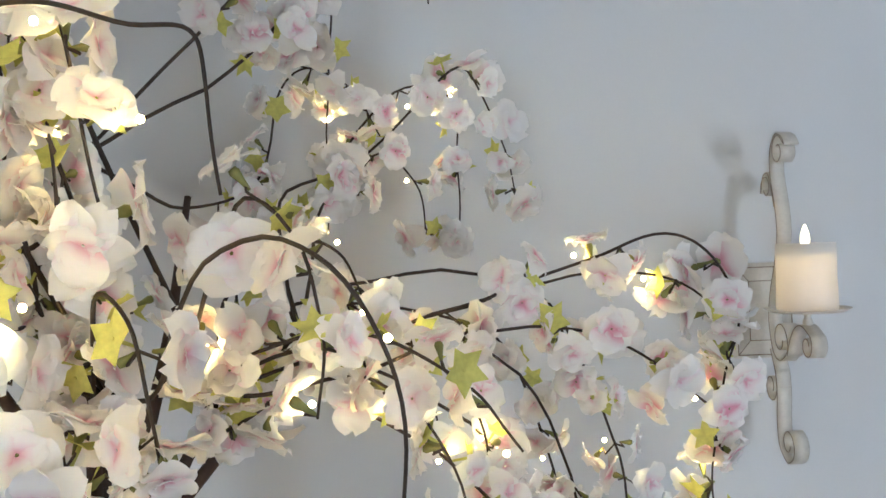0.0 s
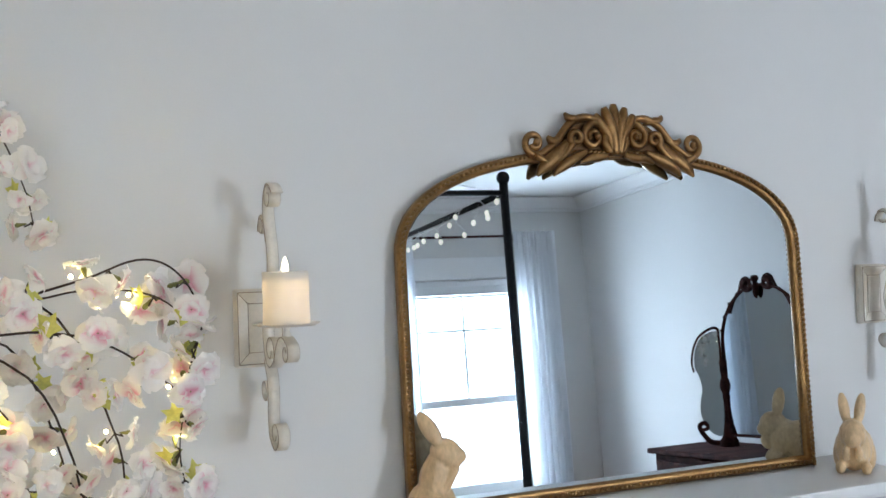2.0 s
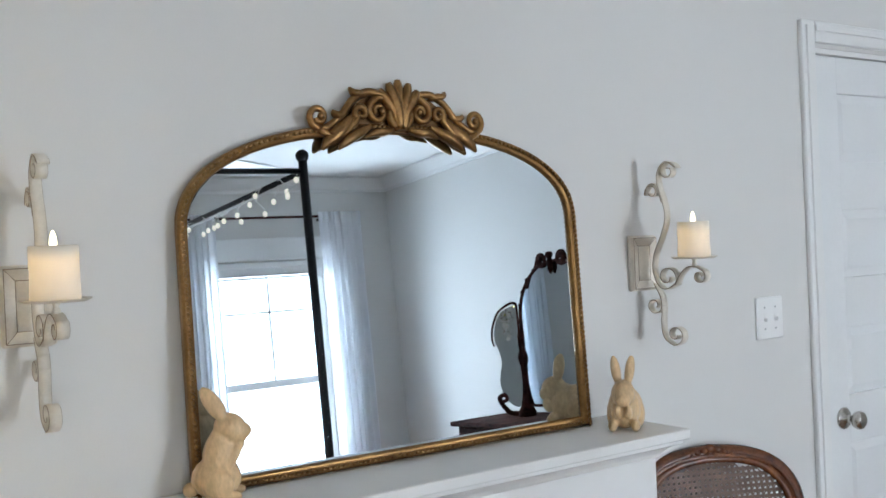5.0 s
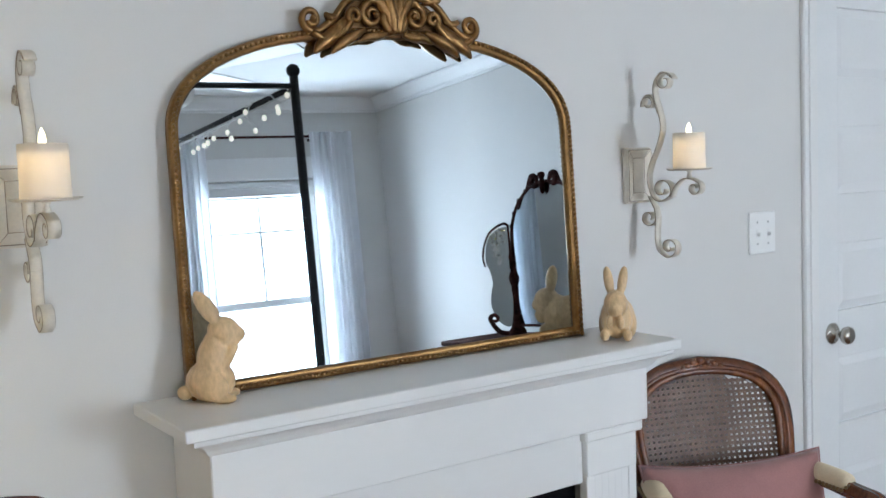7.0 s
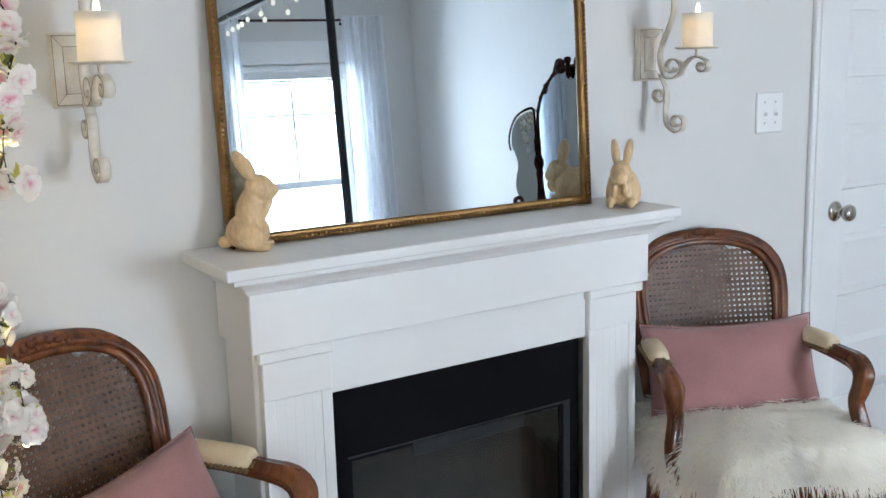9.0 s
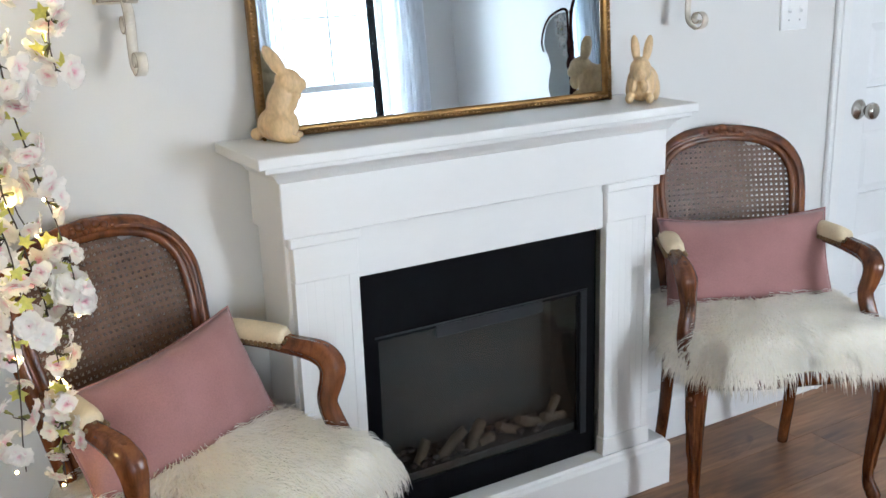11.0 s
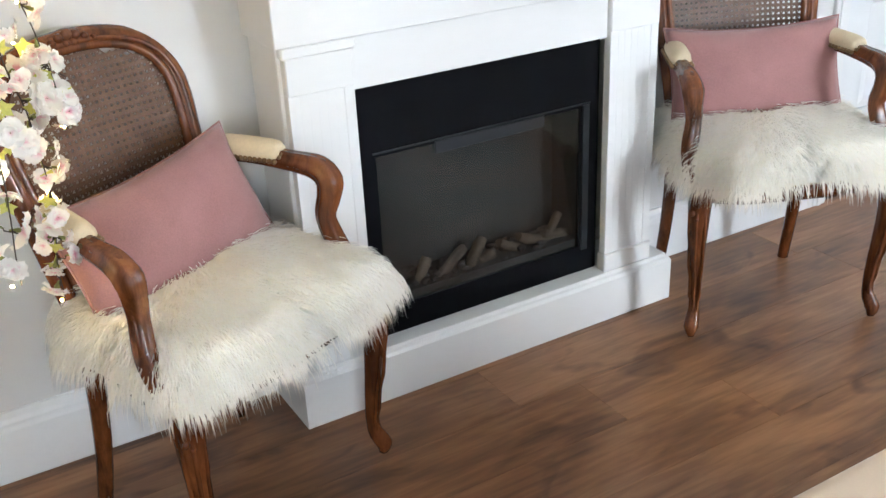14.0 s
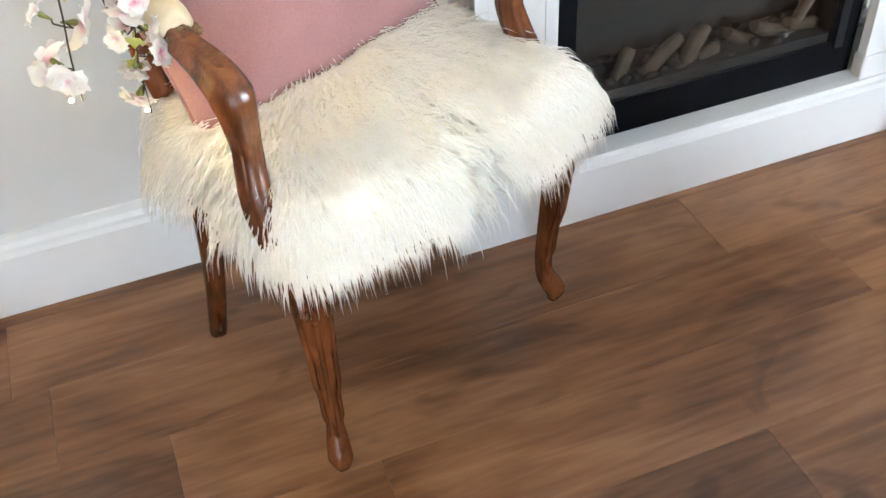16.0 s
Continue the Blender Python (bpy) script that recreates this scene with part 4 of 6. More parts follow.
            for side in (-1, 1):
                ball(bm, (q.x + side * 0.0265, q.y, q.z - 0.012), 0.0060, 8, 6)
        for k in range(5):
            for q in (a, b):
                ball(bm, (q.x + (k - 2) * 0.009, q.y + (-0.007 if q is b else 0.007), q.z + 0.002 - 0.003 * abs(k - 2)), 0.0048, 6, 4)
        tagged(part("nail_heads", bm, BRASS, arm), "row of domed brass nail heads", kind="stuff")
    # seat rail, pad
    def seat(o, n=36):
        pts = []
        for k in range(n):
            a = 2 * math.pi * k / n
            cx, sy = math.cos(a), math.sin(a)
            e = 0.55
            x = (0.262 + o) * math.copysign(abs(cx) ** e, cx)
            y = 0.185 + (0.205 + o) * math.copysign(abs(sy) ** e, sy)
            x *= 1.0 - 0.22 * (y - 0.0) / 0.40 * (y > 0)
            pts.append((x, y))
        return pts

    def slab(z0, z1, o0, o1, material, name, dome=0.0):
        bm = bmesh.new()
        rings = [[bm.verts.new((x, y, z)) for x, y in seat(o)] for o, z in ((o0, z0), (o1, z0 + 0.35 * (z1 - z0)), (o1, z0 + 0.8 * (z1 - z0)), (o1 - 0.012, z1), (o1 - 0.11, z1 + dome))]
        for a, b in zip(rings, rings[1:]):
            for k in range(len(a)):
                f = bm.faces.new((a[k], a[(k + 1) % len(a)], b[(k + 1) % len(a)], b[k]))
                f.smooth = True
        bm.faces.new(rings[-1])
        bm.faces.new(rings[0][::-1])
        return part(name, bm, material, c)

    slab(0.372, 0.422, -0.012, 0.004, CHAIRWOOD, "seat_rail")
    pad = slab(0.415, 0.462, 0.0, 0.004, CREAM, "seat_pad", 0.010)
    bm = bmesh.new()
    ring = seat(0.006, 120)
    for x, y in ring:
        ball(bm, (x, y, 0.428), 0.0042, 6, 4)
    tagged(part("nail_heads", bm, BRASS, pad), "row of domed brass nail heads", kind="stuff")
    # back: outer moulding, inner moulding, lower rail, posts
    loop = smooth_path([back_point(u, v) for u, v in BACK], 4)
    part("back_frame", tube(bmesh.new(), loop, 0.0195, 10, (1.1, 0.95)), CHAIRWOOD, c)
    inner = smooth_path([back_point(u * 0.90, 0.012 + v * 0.945, 0.012) for u, v in BACK], 4)
    part("back_moulding", tube(bmesh.new(), inner, 0.010, 8), CHAIRWOOD, c)
    part("back_moulding", tube(bmesh.new(), smooth_path([back_point(u * 0.985, v * 0.992, 0.016) for u, v in BACK], 4), 0.0065, 6), CHAIRWOOD, c)
    part("back_rail", tube(bmesh.new(), [back_point(-0.185, 0.018), back_point(-0.09, 0.024), back_point(0, 0.026), back_point(0.09, 0.024), back_point(0.185, 0.018)], 0.017, 10), CHAIRWOOD, c)
    for s in (-1, 1):
        part("back_post", tube(bmesh.new(), [(0.190 * s, 0.345, 0.40), (0.188 * s, 0.36, 0.45), tuple(back_point(0.186 * s, 0.01))], 0.018, 10), CHAIRWOOD, c)
    crestp = part("back_crest", tube(bmesh.new(), [back_point(u, 0.476 - 0.6 * u * u, 0.004) for u in (-0.07, -0.035, 0, 0.035, 0.07)], [0.005, 0.012, 0.016, 0.012, 0.005], 8), CHAIRWOOD, c, "carved flower crest")
    for u, v, r in ((0, 0.482, 0.012), (0.019, 0.478, 0.010), (-0.019, 0.478, 0.010), (0.037, 0.472, 0.008), (-0.037, 0.472, 0.008), (0.054, 0.466, 0.006), (-0.054, 0.466, 0.006), (0.009, 0.466, 0.008), (-0.009, 0.466, 0.008)):
        q = back_point(u, v, 0.017)
        part("carving", ball(bmesh.new(), q, (r * 1.15, 0.008, r * 0.95), 8, 6), CHAIRWOOD, crestp)
    # woven cane: upright, level and slanting strands
    bm = bmesh.new()

    def half_width(v):
        for (u0, v0), (u1, v1) in zip(BACK[:8], BACK[1:8]):
            if v0 <= v <= v1:
                return -(u0 + (u1 - u0) * (v - v0) / (v1 - v0)) * 0.90 + 0.009
        return 0.0

    STEP_C = 0.0145

    def strip(p, q, w, off):
        n = 6
        wdir = Vector((q[1] - p[1], -(q[0] - p[0]))).normalized() * w / 2
        prev = None
        for k in range(n + 1):
            u, v = p[0] + (q[0] - p[0]) * k / n, p[1] + (q[1] - p[1]) * k / n
            row = [bm.verts.new(back_point(u + sg * wdir.x, v + sg * wdir.y, off)) for sg in (-1, 1)]
            if prev:
                bm.faces.new((prev[0], prev[1], row[1], row[0]))
            prev = row

    vs = [0.03 + STEP_C * k for k in range(29) if 0.03 + STEP_C * k < 0.445]
    for v in vs:
        h = half_width(v / 0.945)
        if h > 0.02:
            strip((-h, v), (h, v), 0.0062, 0.002)
            strip((-h, v + 0.004), (h, v + 0.004), 0.0022, 0.0035)
    k = -15
    while k <= 15:
        u = k * STEP_C
        hi = max([v for v in vs if half_width(v / 0.945) >= abs(u)], default=None)
        lo = min([v for v in vs if half_width(v / 0.945) >= abs(u)], default=None)
        if hi and hi - lo > 0.03:
            strip((u, lo - 0.01), (u, hi + 0.006), 0.0062, 0.0005)
        k += 1
    for sgn in (-1, 1):
        for k in range(-34, 35):
            pts = []
            for i in range(60):
                v = 0.03 + i * 0.007
                u = k * STEP_C + sgn * (v - 0.24)
                if v < 0.44 and abs(u) < half_width(v / 0.945):
                    pts.append((u, v))
            if len(pts) > 3:
                strip(pts[0], pts[-1], 0.0032, 0.004 + 0.0008 * sgn)
    tagged(part("cane_panel", bm, CANE, c, "brown woven cane panel"), kind="stuff")
    return c


LEFT_CHAIR = pose(-0.133, -0.503, 0, 0, 0, 24)
RIGHT_CHAIR = pose(1.218, -0.508, 0, 0, 0, -23)
armchair(LEFT_CHAIR, "carved walnut armchair with a cane back beside the blossom tree")
armchair(RIGHT_CHAIR, "carved walnut armchair with a cane back beside the door")


def sheepskin(m, seed):
    t = thing("sheepskin_throw", m, "shaggy white sheepskin lying over the seat of an armchair", "sheepskin", "sheepskins on the armchairs")
    rng = np.random.default_rng(seed)

    def surf(a, r):
        e = 0.57
        cx, sy = np.cos(a), np.sin(a)
        wob = 1 + 0.05 * np.sin(3 * a + seed) + 0.03 * np.sin(7 * a + 2 * seed) - 0.13 * np.exp(-(((a - 3.95) / 0.38) ** 2))
        x = 0.286 * np.sign(cx) * np.abs(cx) ** e * r * wob
        y = 0.178 + 0.262 * np.sign(sy) * np.abs(sy) ** e * r * wob
        x = x * (1 - 0.10 * np.clip(y, 0, 0.4) / 0.4)
        z = 0.532 - 0.040 * r**2 - 0.052 * (np.clip(r - 0.76, 0, 1) / 0.24) ** 1.7
        return x, y, z + 0.006 * np.sin(14 * x + seed) * np.cos(11 * y)

    bm = bmesh.new()
    n, rings = 48, []
    for r in (1.0, 0.97, 0.93, 0.88, 0.82, 0.7, 0.5, 0.25):
        rings.append([bm.verts.new([float(q) for q in surf(np.array(2 * math.pi * k / n), np.array(r))]) for k in range(n)])
    for a, b in zip(rings, rings[1:]):
        for k in range(n):
            f = bm.faces.new((a[k], a[(k + 1) % n], b[(k + 1) % n], b[k]))
            f.smooth = True
    bm.faces.new(rings[-1])
    part("hide", bm, HIDE, t)
    # thick tapered locks all over, lying outwards and forwards and hanging at the rim
    N = FUR_COUNT
    a = rng.uniform(0, 2 * math.pi, N)
    r = np.sqrt(rng.uniform(0, 1, N))
    edge = rng.uniform(0, 1, N) < 0.30
    r[edge] = rng.uniform(0.78, 1.0, edge.sum())
    root = np.stack(surf(a, r), 1)
    rim = np.clip((r - 0.74) / 0.26, 0, 1)
    out = np.stack([root[:, 0] * 1.1, root[:, 1] - 0.28, np.zeros(N)], 1)
    out /= np.linalg.norm(out, axis=1)[:, None] + 1e-6
    turn = 0.55 * np.sin(9 * root[:, 0] + 2 * seed) * np.cos(8 * root[:, 1] + seed) + rng.normal(0, 0.32, N)
    flow = np.stack([out[:, 0] * np.cos(turn) - out[:, 1] * np.sin(turn), out[:, 0] * np.sin(turn) + out[:, 1] * np.cos(turn), np.zeros(N)], 1)
    fine = rng.uniform(0, 1, N) < 0.35
    length = rng.uniform(0.038, 0.068, N) * (1 + 0.25 * rim)
    thick = np.where(fine, rng.uniform(0.0007, 0.0012, N), rng.uniform(0.0018, 0.0034, N) * (1 - 0.45 * rim))
    lift = np.where(fine, rng.uniform(0.08, 0.42, N), rng.uniform(-0.02, 0.12, N)) * (1 - rim)
    tip = root + flow * (length * (1 - 0.42 * rim))[:, None]
    tip[:, 2] += length * (lift - 0.68 * rim**1.5) - 0.10 * length * (1 - rim)
    mid = root + flow * (length * 0.5)[:, None] + rng.normal(0, 0.003, (N, 3)) * np.array([1, 1, 0.3])
    mid[:, 2] += 0.004 + length * (0.12 + lift) * (1 - 0.5 * rim)
    side = np.stack([-flow[:, 1], flow[:, 0], np.zeros(N)], 1)
    rise = np.cross(side, tip - root)
    rise /= np.linalg.norm(rise, axis=1)[:, None] + 1e-9
    rise *= np.sign(rise[:, 2] + 1e-6)[:, None]
    verts = np.zeros((N, 10, 3))
    for k, (tt, ww) in enumerate(((0.0, 0.8), (0.4, 1.0), (0.75, 0.7))):
        p = (1 - tt) ** 2 * root + 2 * tt * (1 - tt) * mid + tt**2 * tip
        w = (thick * ww)[:, None]
        verts[:, 3 * k], verts[:, 3 * k + 1], verts[:, 3 * k + 2] = p - side * w - rise * w * 0.3, p + side * w - rise * w * 0.3, p + rise * w * 0.9
    verts[:, 9] = tip
    base = (np.arange(N) * 10)[:, None]
    quads = np.concatenate([base + np.array([[3 * k + c, 3 * k + (c + 1) % 3, 3 * k + 3 + (c + 1) % 3, 3 * k + 3 + c]]) for k in range(2) for c in range(3)])
    tris = np.concatenate([base + np.array([[6 + c, 6 + (c + 1) % 3, 9]]) for c in range(3)])
    me = bpy.data.meshes.new("wool")
    me.from_pydata(verts.reshape(-1, 3).tolist(), [], quads.tolist() + tris.tolist())
    me.materials.append(FUR)
    me.polygons.foreach_set("use_smooth", np.ones(len(me.polygons), dtype=bool))
    ob = new("wool", me)
    ob.parent = t
    tagged(ob, "long white wool locks", kind="stuff")
    return t


sheepskin(LEFT_CHAIR, 3)
sheepskin(RIGHT_CHAIR, 8)


def pillow(m, label, w=0.224, h=0.127, t=0.062):
    p = thing("lumbar_pillow", m, label, "pillow", "pillows on the armchairs")
    bm = bmesh.new()
    nu, nv = 30, 20
    grid = {}
    for side in (1, -1):
        for i in range(nu + 1):
            for j in range(nv + 1):
                u, v = 2 * i / nu - 1, 2 * j / nv - 1
                if side == -1 and (i in (0, nu) or j in (0, nv)):
                    grid[side, i, j] = grid[1, i, j]
                    continue
                fat = (max(0, 1 - abs(u) ** 3.0) * max(0, 1 - abs(v) ** 2.6)) ** 0.55
                pinch_x = 1 - 0.055 * (1 - abs(v) ** 2) * abs(u) ** 4
                pinch_z = 1 - 0.15 * (1 - abs(u) ** 2) * abs(v) ** 4
                wr = 0.009 * noise.noise(Vector((u * 2.3, v * 2.0, 3.1 * side + w * 40))) + 0.003 * noise.noise(Vector((u * 7, v * 5, side)))
                grid[side, i, j] = bm.verts.new((w * u * pinch_x, -side * (t * fat + wr * (fat > 0.05)), h * v * pinch_z))
        for i in range(nu):
            for j in range(nv):
                q = [grid[side, i, j], grid[side, i + 1, j], grid[side, i + 1, j + 1], grid[side, i, j + 1]]
                f = bm.faces.new(q if side == 1 else q[::-1])
                f.smooth = True
    part("cover", bm, VELVET, p)
    bm = bmesh.new()
    rim = [(-1 + 2 * i / 20, -1) for i in range(20)] + [(1, -1 + 2 * i / 12) for i in range(12)] + [(1 - 2 * i / 20, 1) for i in range(20)] + [(-1, 1 - 2 * i / 12) for i in range(13)]
    tube(bm, [(w * u * (1 - 0.055 * (1 - v * v) * abs(u) ** 4), 0, h * v * (1 - 0.15 * (1 - u * u) * abs(v) ** 4)) for u, v in rim], 0.0028, 6)
    part("seam", bm, VELVET, p)
    return p


pillow(LEFT_CHAIR @ pose(-0.012, 0.278, 0.606, -24, -6, 0), "dusty rose velvet lumbar pillow on the armchair by the tree")
pillow(RIGHT_CHAIR @ pose(0.0, 0.29, 0.612, -20, 0, 0), "dusty rose velvet lumbar pillow on the armchair by the door", 0.240, 0.137)

# ---------------------------------------------------------------- blossom tree
rnd = random.Random(11)
tree = thing("blossom_tree", pose(0, 0, 0), "artificial white and pink cherry blossom tree with fairy lights", "artificial tree")


def blossom_mesh(seed, size):
    rr = random.Random(seed)
    bm = bmesh.new()
    uvl = bm.loops.layers.uv.new("UVMap")
    for layer, (num, R, lift) in enumerate(((5, size * 1.06, 0.12), (5, size * 0.62, 0.34))):
        for k in range(num):
            a = 2 * math.pi * (k + 0.5 * layer + rr.uniform(-0.12, 0.12)) / num
            rot = Matrix.Rotation(a, 3, "Z")
            tilt = lift + rr.uniform(-0.36, 0.42)
            Rk, wk = R * rr.uniform(0.85, 1.12), rr.uniform(0.50, 0.60)
            nu, nv = 4, 5
            g = []
            for j in range(nv + 1):
                v = j / nv
                row = []
                for i in range(nu + 1):
                    u = 2 * i / nu - 1
                    half = wk * Rk * math.sin(math.pi * (0.10 + 0.80 * v) ** 0.8) ** 0.75
                    notch = -0.15 * Rk * (1 - abs(u)) * v**6
                    rad = Rk * (0.06 + v * 0.94) + notch - 0.10 * Rk * u * u * v
                    z = Rk * (tilt * v - 0.25 * v**3 * rr.uniform(0.6, 1.4)) + 0.07 * Rk * u * u + 0.07 * Rk * v * v * math.sin(4.0 * u + 2 * k + layer) + rr.uniform(-0.05, 0.05) * Rk * v + 0.0012 * layer
                    row.append((bm.verts.new(rot @ Vector((rad, u * half, z))), v, u))
                g.append(row)
            for j in range(nv):
                for i in range(nu):
                    q = [g[j][i], g[j][i + 1], g[j + 1][i + 1], g[j + 1][i]]
                    f = bm.faces.new([w[0] for w in q])
                    f.smooth = True
                    for lp, w in zip(f.loops, q):
                        lp[uvl].uv = (w[1], w[2])
    n0 = len(bm.faces)
    tube(bm, [(0, 0, -0.020), (0, 0, -0.012), (0, 0, -0.006), (0, 0, -0.003)], [0.0012, 0.0025, 0.004, 0.003], 6)
    bm.faces.ensure_lookup_table()
    for f in bm.faces[n0:]:
        f.material_index = 1
    me = bpy.data.meshes.new("blossom")
    bm.to_mesh(me)
    bm.free()
    me.materials.append(PETAL)
    me.materials.append(CALYX)
    return me


def leaf_mesh(seed, size):
    rr = random.Random(seed)
    bm = bmesh.new()
    c = bm.verts.new((0, 0, 0))
    ring = []
    for k in range(10):
        a = 2 * math.pi * k / 10
        r = size * ((1.0 if k % 2 == 0 else 0.55) + rr.uniform(-0.08, 0.08))
        ring.append(bm.verts.new((r * math.cos(a), r * math.sin(a), size * (0.22 if k % 2 == 0 else 0.06) + rr.uniform(-0.1, 0.1) * size)))
    for k in range(10):
        f = bm.faces.new((c, ring[k], ring[(k + 1) % 10]))
        f.smooth = True
    tube(bm, [(0, 0, 0.001), (0, 0, -0.018)], [0.0014, 0.001], 5)
    me = bpy.data.meshes.new("leaf")
    bm.to_mesh(me)
    bm.free()
    me.materials.append(LEAF)
    return me


BLOSSOMS = [blossom_mesh(k, s) for k, s in enumerate((0.027, 0.028, 0.025, 0.029, 0.026, 0.024, 0.022))]
LEAVES = [leaf_mesh(k, s) for k, s in enumerate((0.016, 0.018, 0.014))]
blossom_count = 0


def put_piece(name, me, place, normal, scale=1.0):
    ob = new(name, me)
    ob.parent = tree
    q = Vector(normal).normalized().to_track_quat("Z", "Y")
    ob.matrix_basis = Matrix.LocRotScale(place, q @ Euler((0, 0, rnd.uniform(0, 6.28))).to_quaternion(), (scale,) * 3)
    return ob


def keep_off(p):
    """True where a blossom would hang in the way of the walk."""
    return p.y < -0.94 or (p.x > -0.60 and p.y < -0.78 and p.z > 0.3)


def dress(path, every, start=0.0, spread=0.028, leafy=0.35, small=False):
    """Blossoms in loose bunches along a twig, with leaves and short dark stalks."""
    global blossom_count
    run, nxt = 0.0, start
    for a, b in zip(path, path[1:]):
        seg = (b - a).length
        if nxt <= run + seg:
            p = a + (b - a) * ((nxt - run) / max(seg, 1e-6))
            nxt += every * rnd.uniform(0.75, 1.3)
            for _ in range(rnd.choice((1, 2, 2, 2, 3))):
                off = Vector((rnd.gauss(0, 1), rnd.gauss(0, 1), rnd.gauss(-0.25, 0.8)))
                off = off.normalized() * spread * rnd.uniform(0.6, 1.25)
                q = p + off
                if keep_off(q):
                    continue
                me = rnd.choice(BLOSSOMS[4:] if small else BLOSSOMS)
                nrm = off.normalized() + Vector((0.12, -0.65, 0.05)) * rnd.uniform(0.0, 1.0)
                ob = put_piece("blossom", me, q, nrm, rnd.uniform(0.78, 1.05))
                blossom_count += 1
                if blossom_count > 298:
                    extra.append((me, ob.matrix_basis.copy()))
                    bpy.data.objects.remove(ob)
                bm = bmesh.new()
                tube(bm, [p, p + off * 0.45 + Vector((0, 0, -0.004)), q - nrm.normalized() * 0.016], 0.0011, 4)
                stalks.append(bm)
            if rnd.random() < leafy:
                o = Vector((rnd.gauss(0, 1), rnd.gauss(0, 1), rnd.gauss(0, 1))).normalized()
                if not keep_off(p + o * 0.02):
                    put_piece("leaf", rnd.choice(LEAVES), p + o * 0.016, o + Vector((0, -0.6, 0)))
        run += seg


stalks, extra = [], []
T0 = Vector((-0.97, -0.74, 0))
for k, (dx, dy, r) in enumerate(((0, 0, 0.022), (0.03, 0.018, 0.018), (-0.025, 0.02, 0.017))):
    pts = [(T0.x + dx * 1.4, T0.y + dy * 1.4, 0.09), (T0.x + dx * 0.2 + 0.02 * math.sin(k), T0.y + dy, 0.45), (T0.x - dx * 0.6, T0.y - dy, 0.85), (T0.x + dx * 0.8 + 0.02, T0.y + dy, 1.18), (T0.x + dx * 2.2 + 0.04, T0.y + dy * 2, 1.36)]
    part("trunk", tube(bmesh.new(), smooth_path(pts, 5), (r, r * 0.72), 10), BARK, tree)
part("pot", lathe(bmesh.new(), [(0.0, 0), (0.10, 0), (0.115, 0.02), (0.125, 0.12), (0.118, 0.13), (0.11, 0.10), (0.0, 0.10)], 28, pose(*T0)), BLACKMETAL, tree)

TOP = Vector((-0.93, -0.73, 1.34))
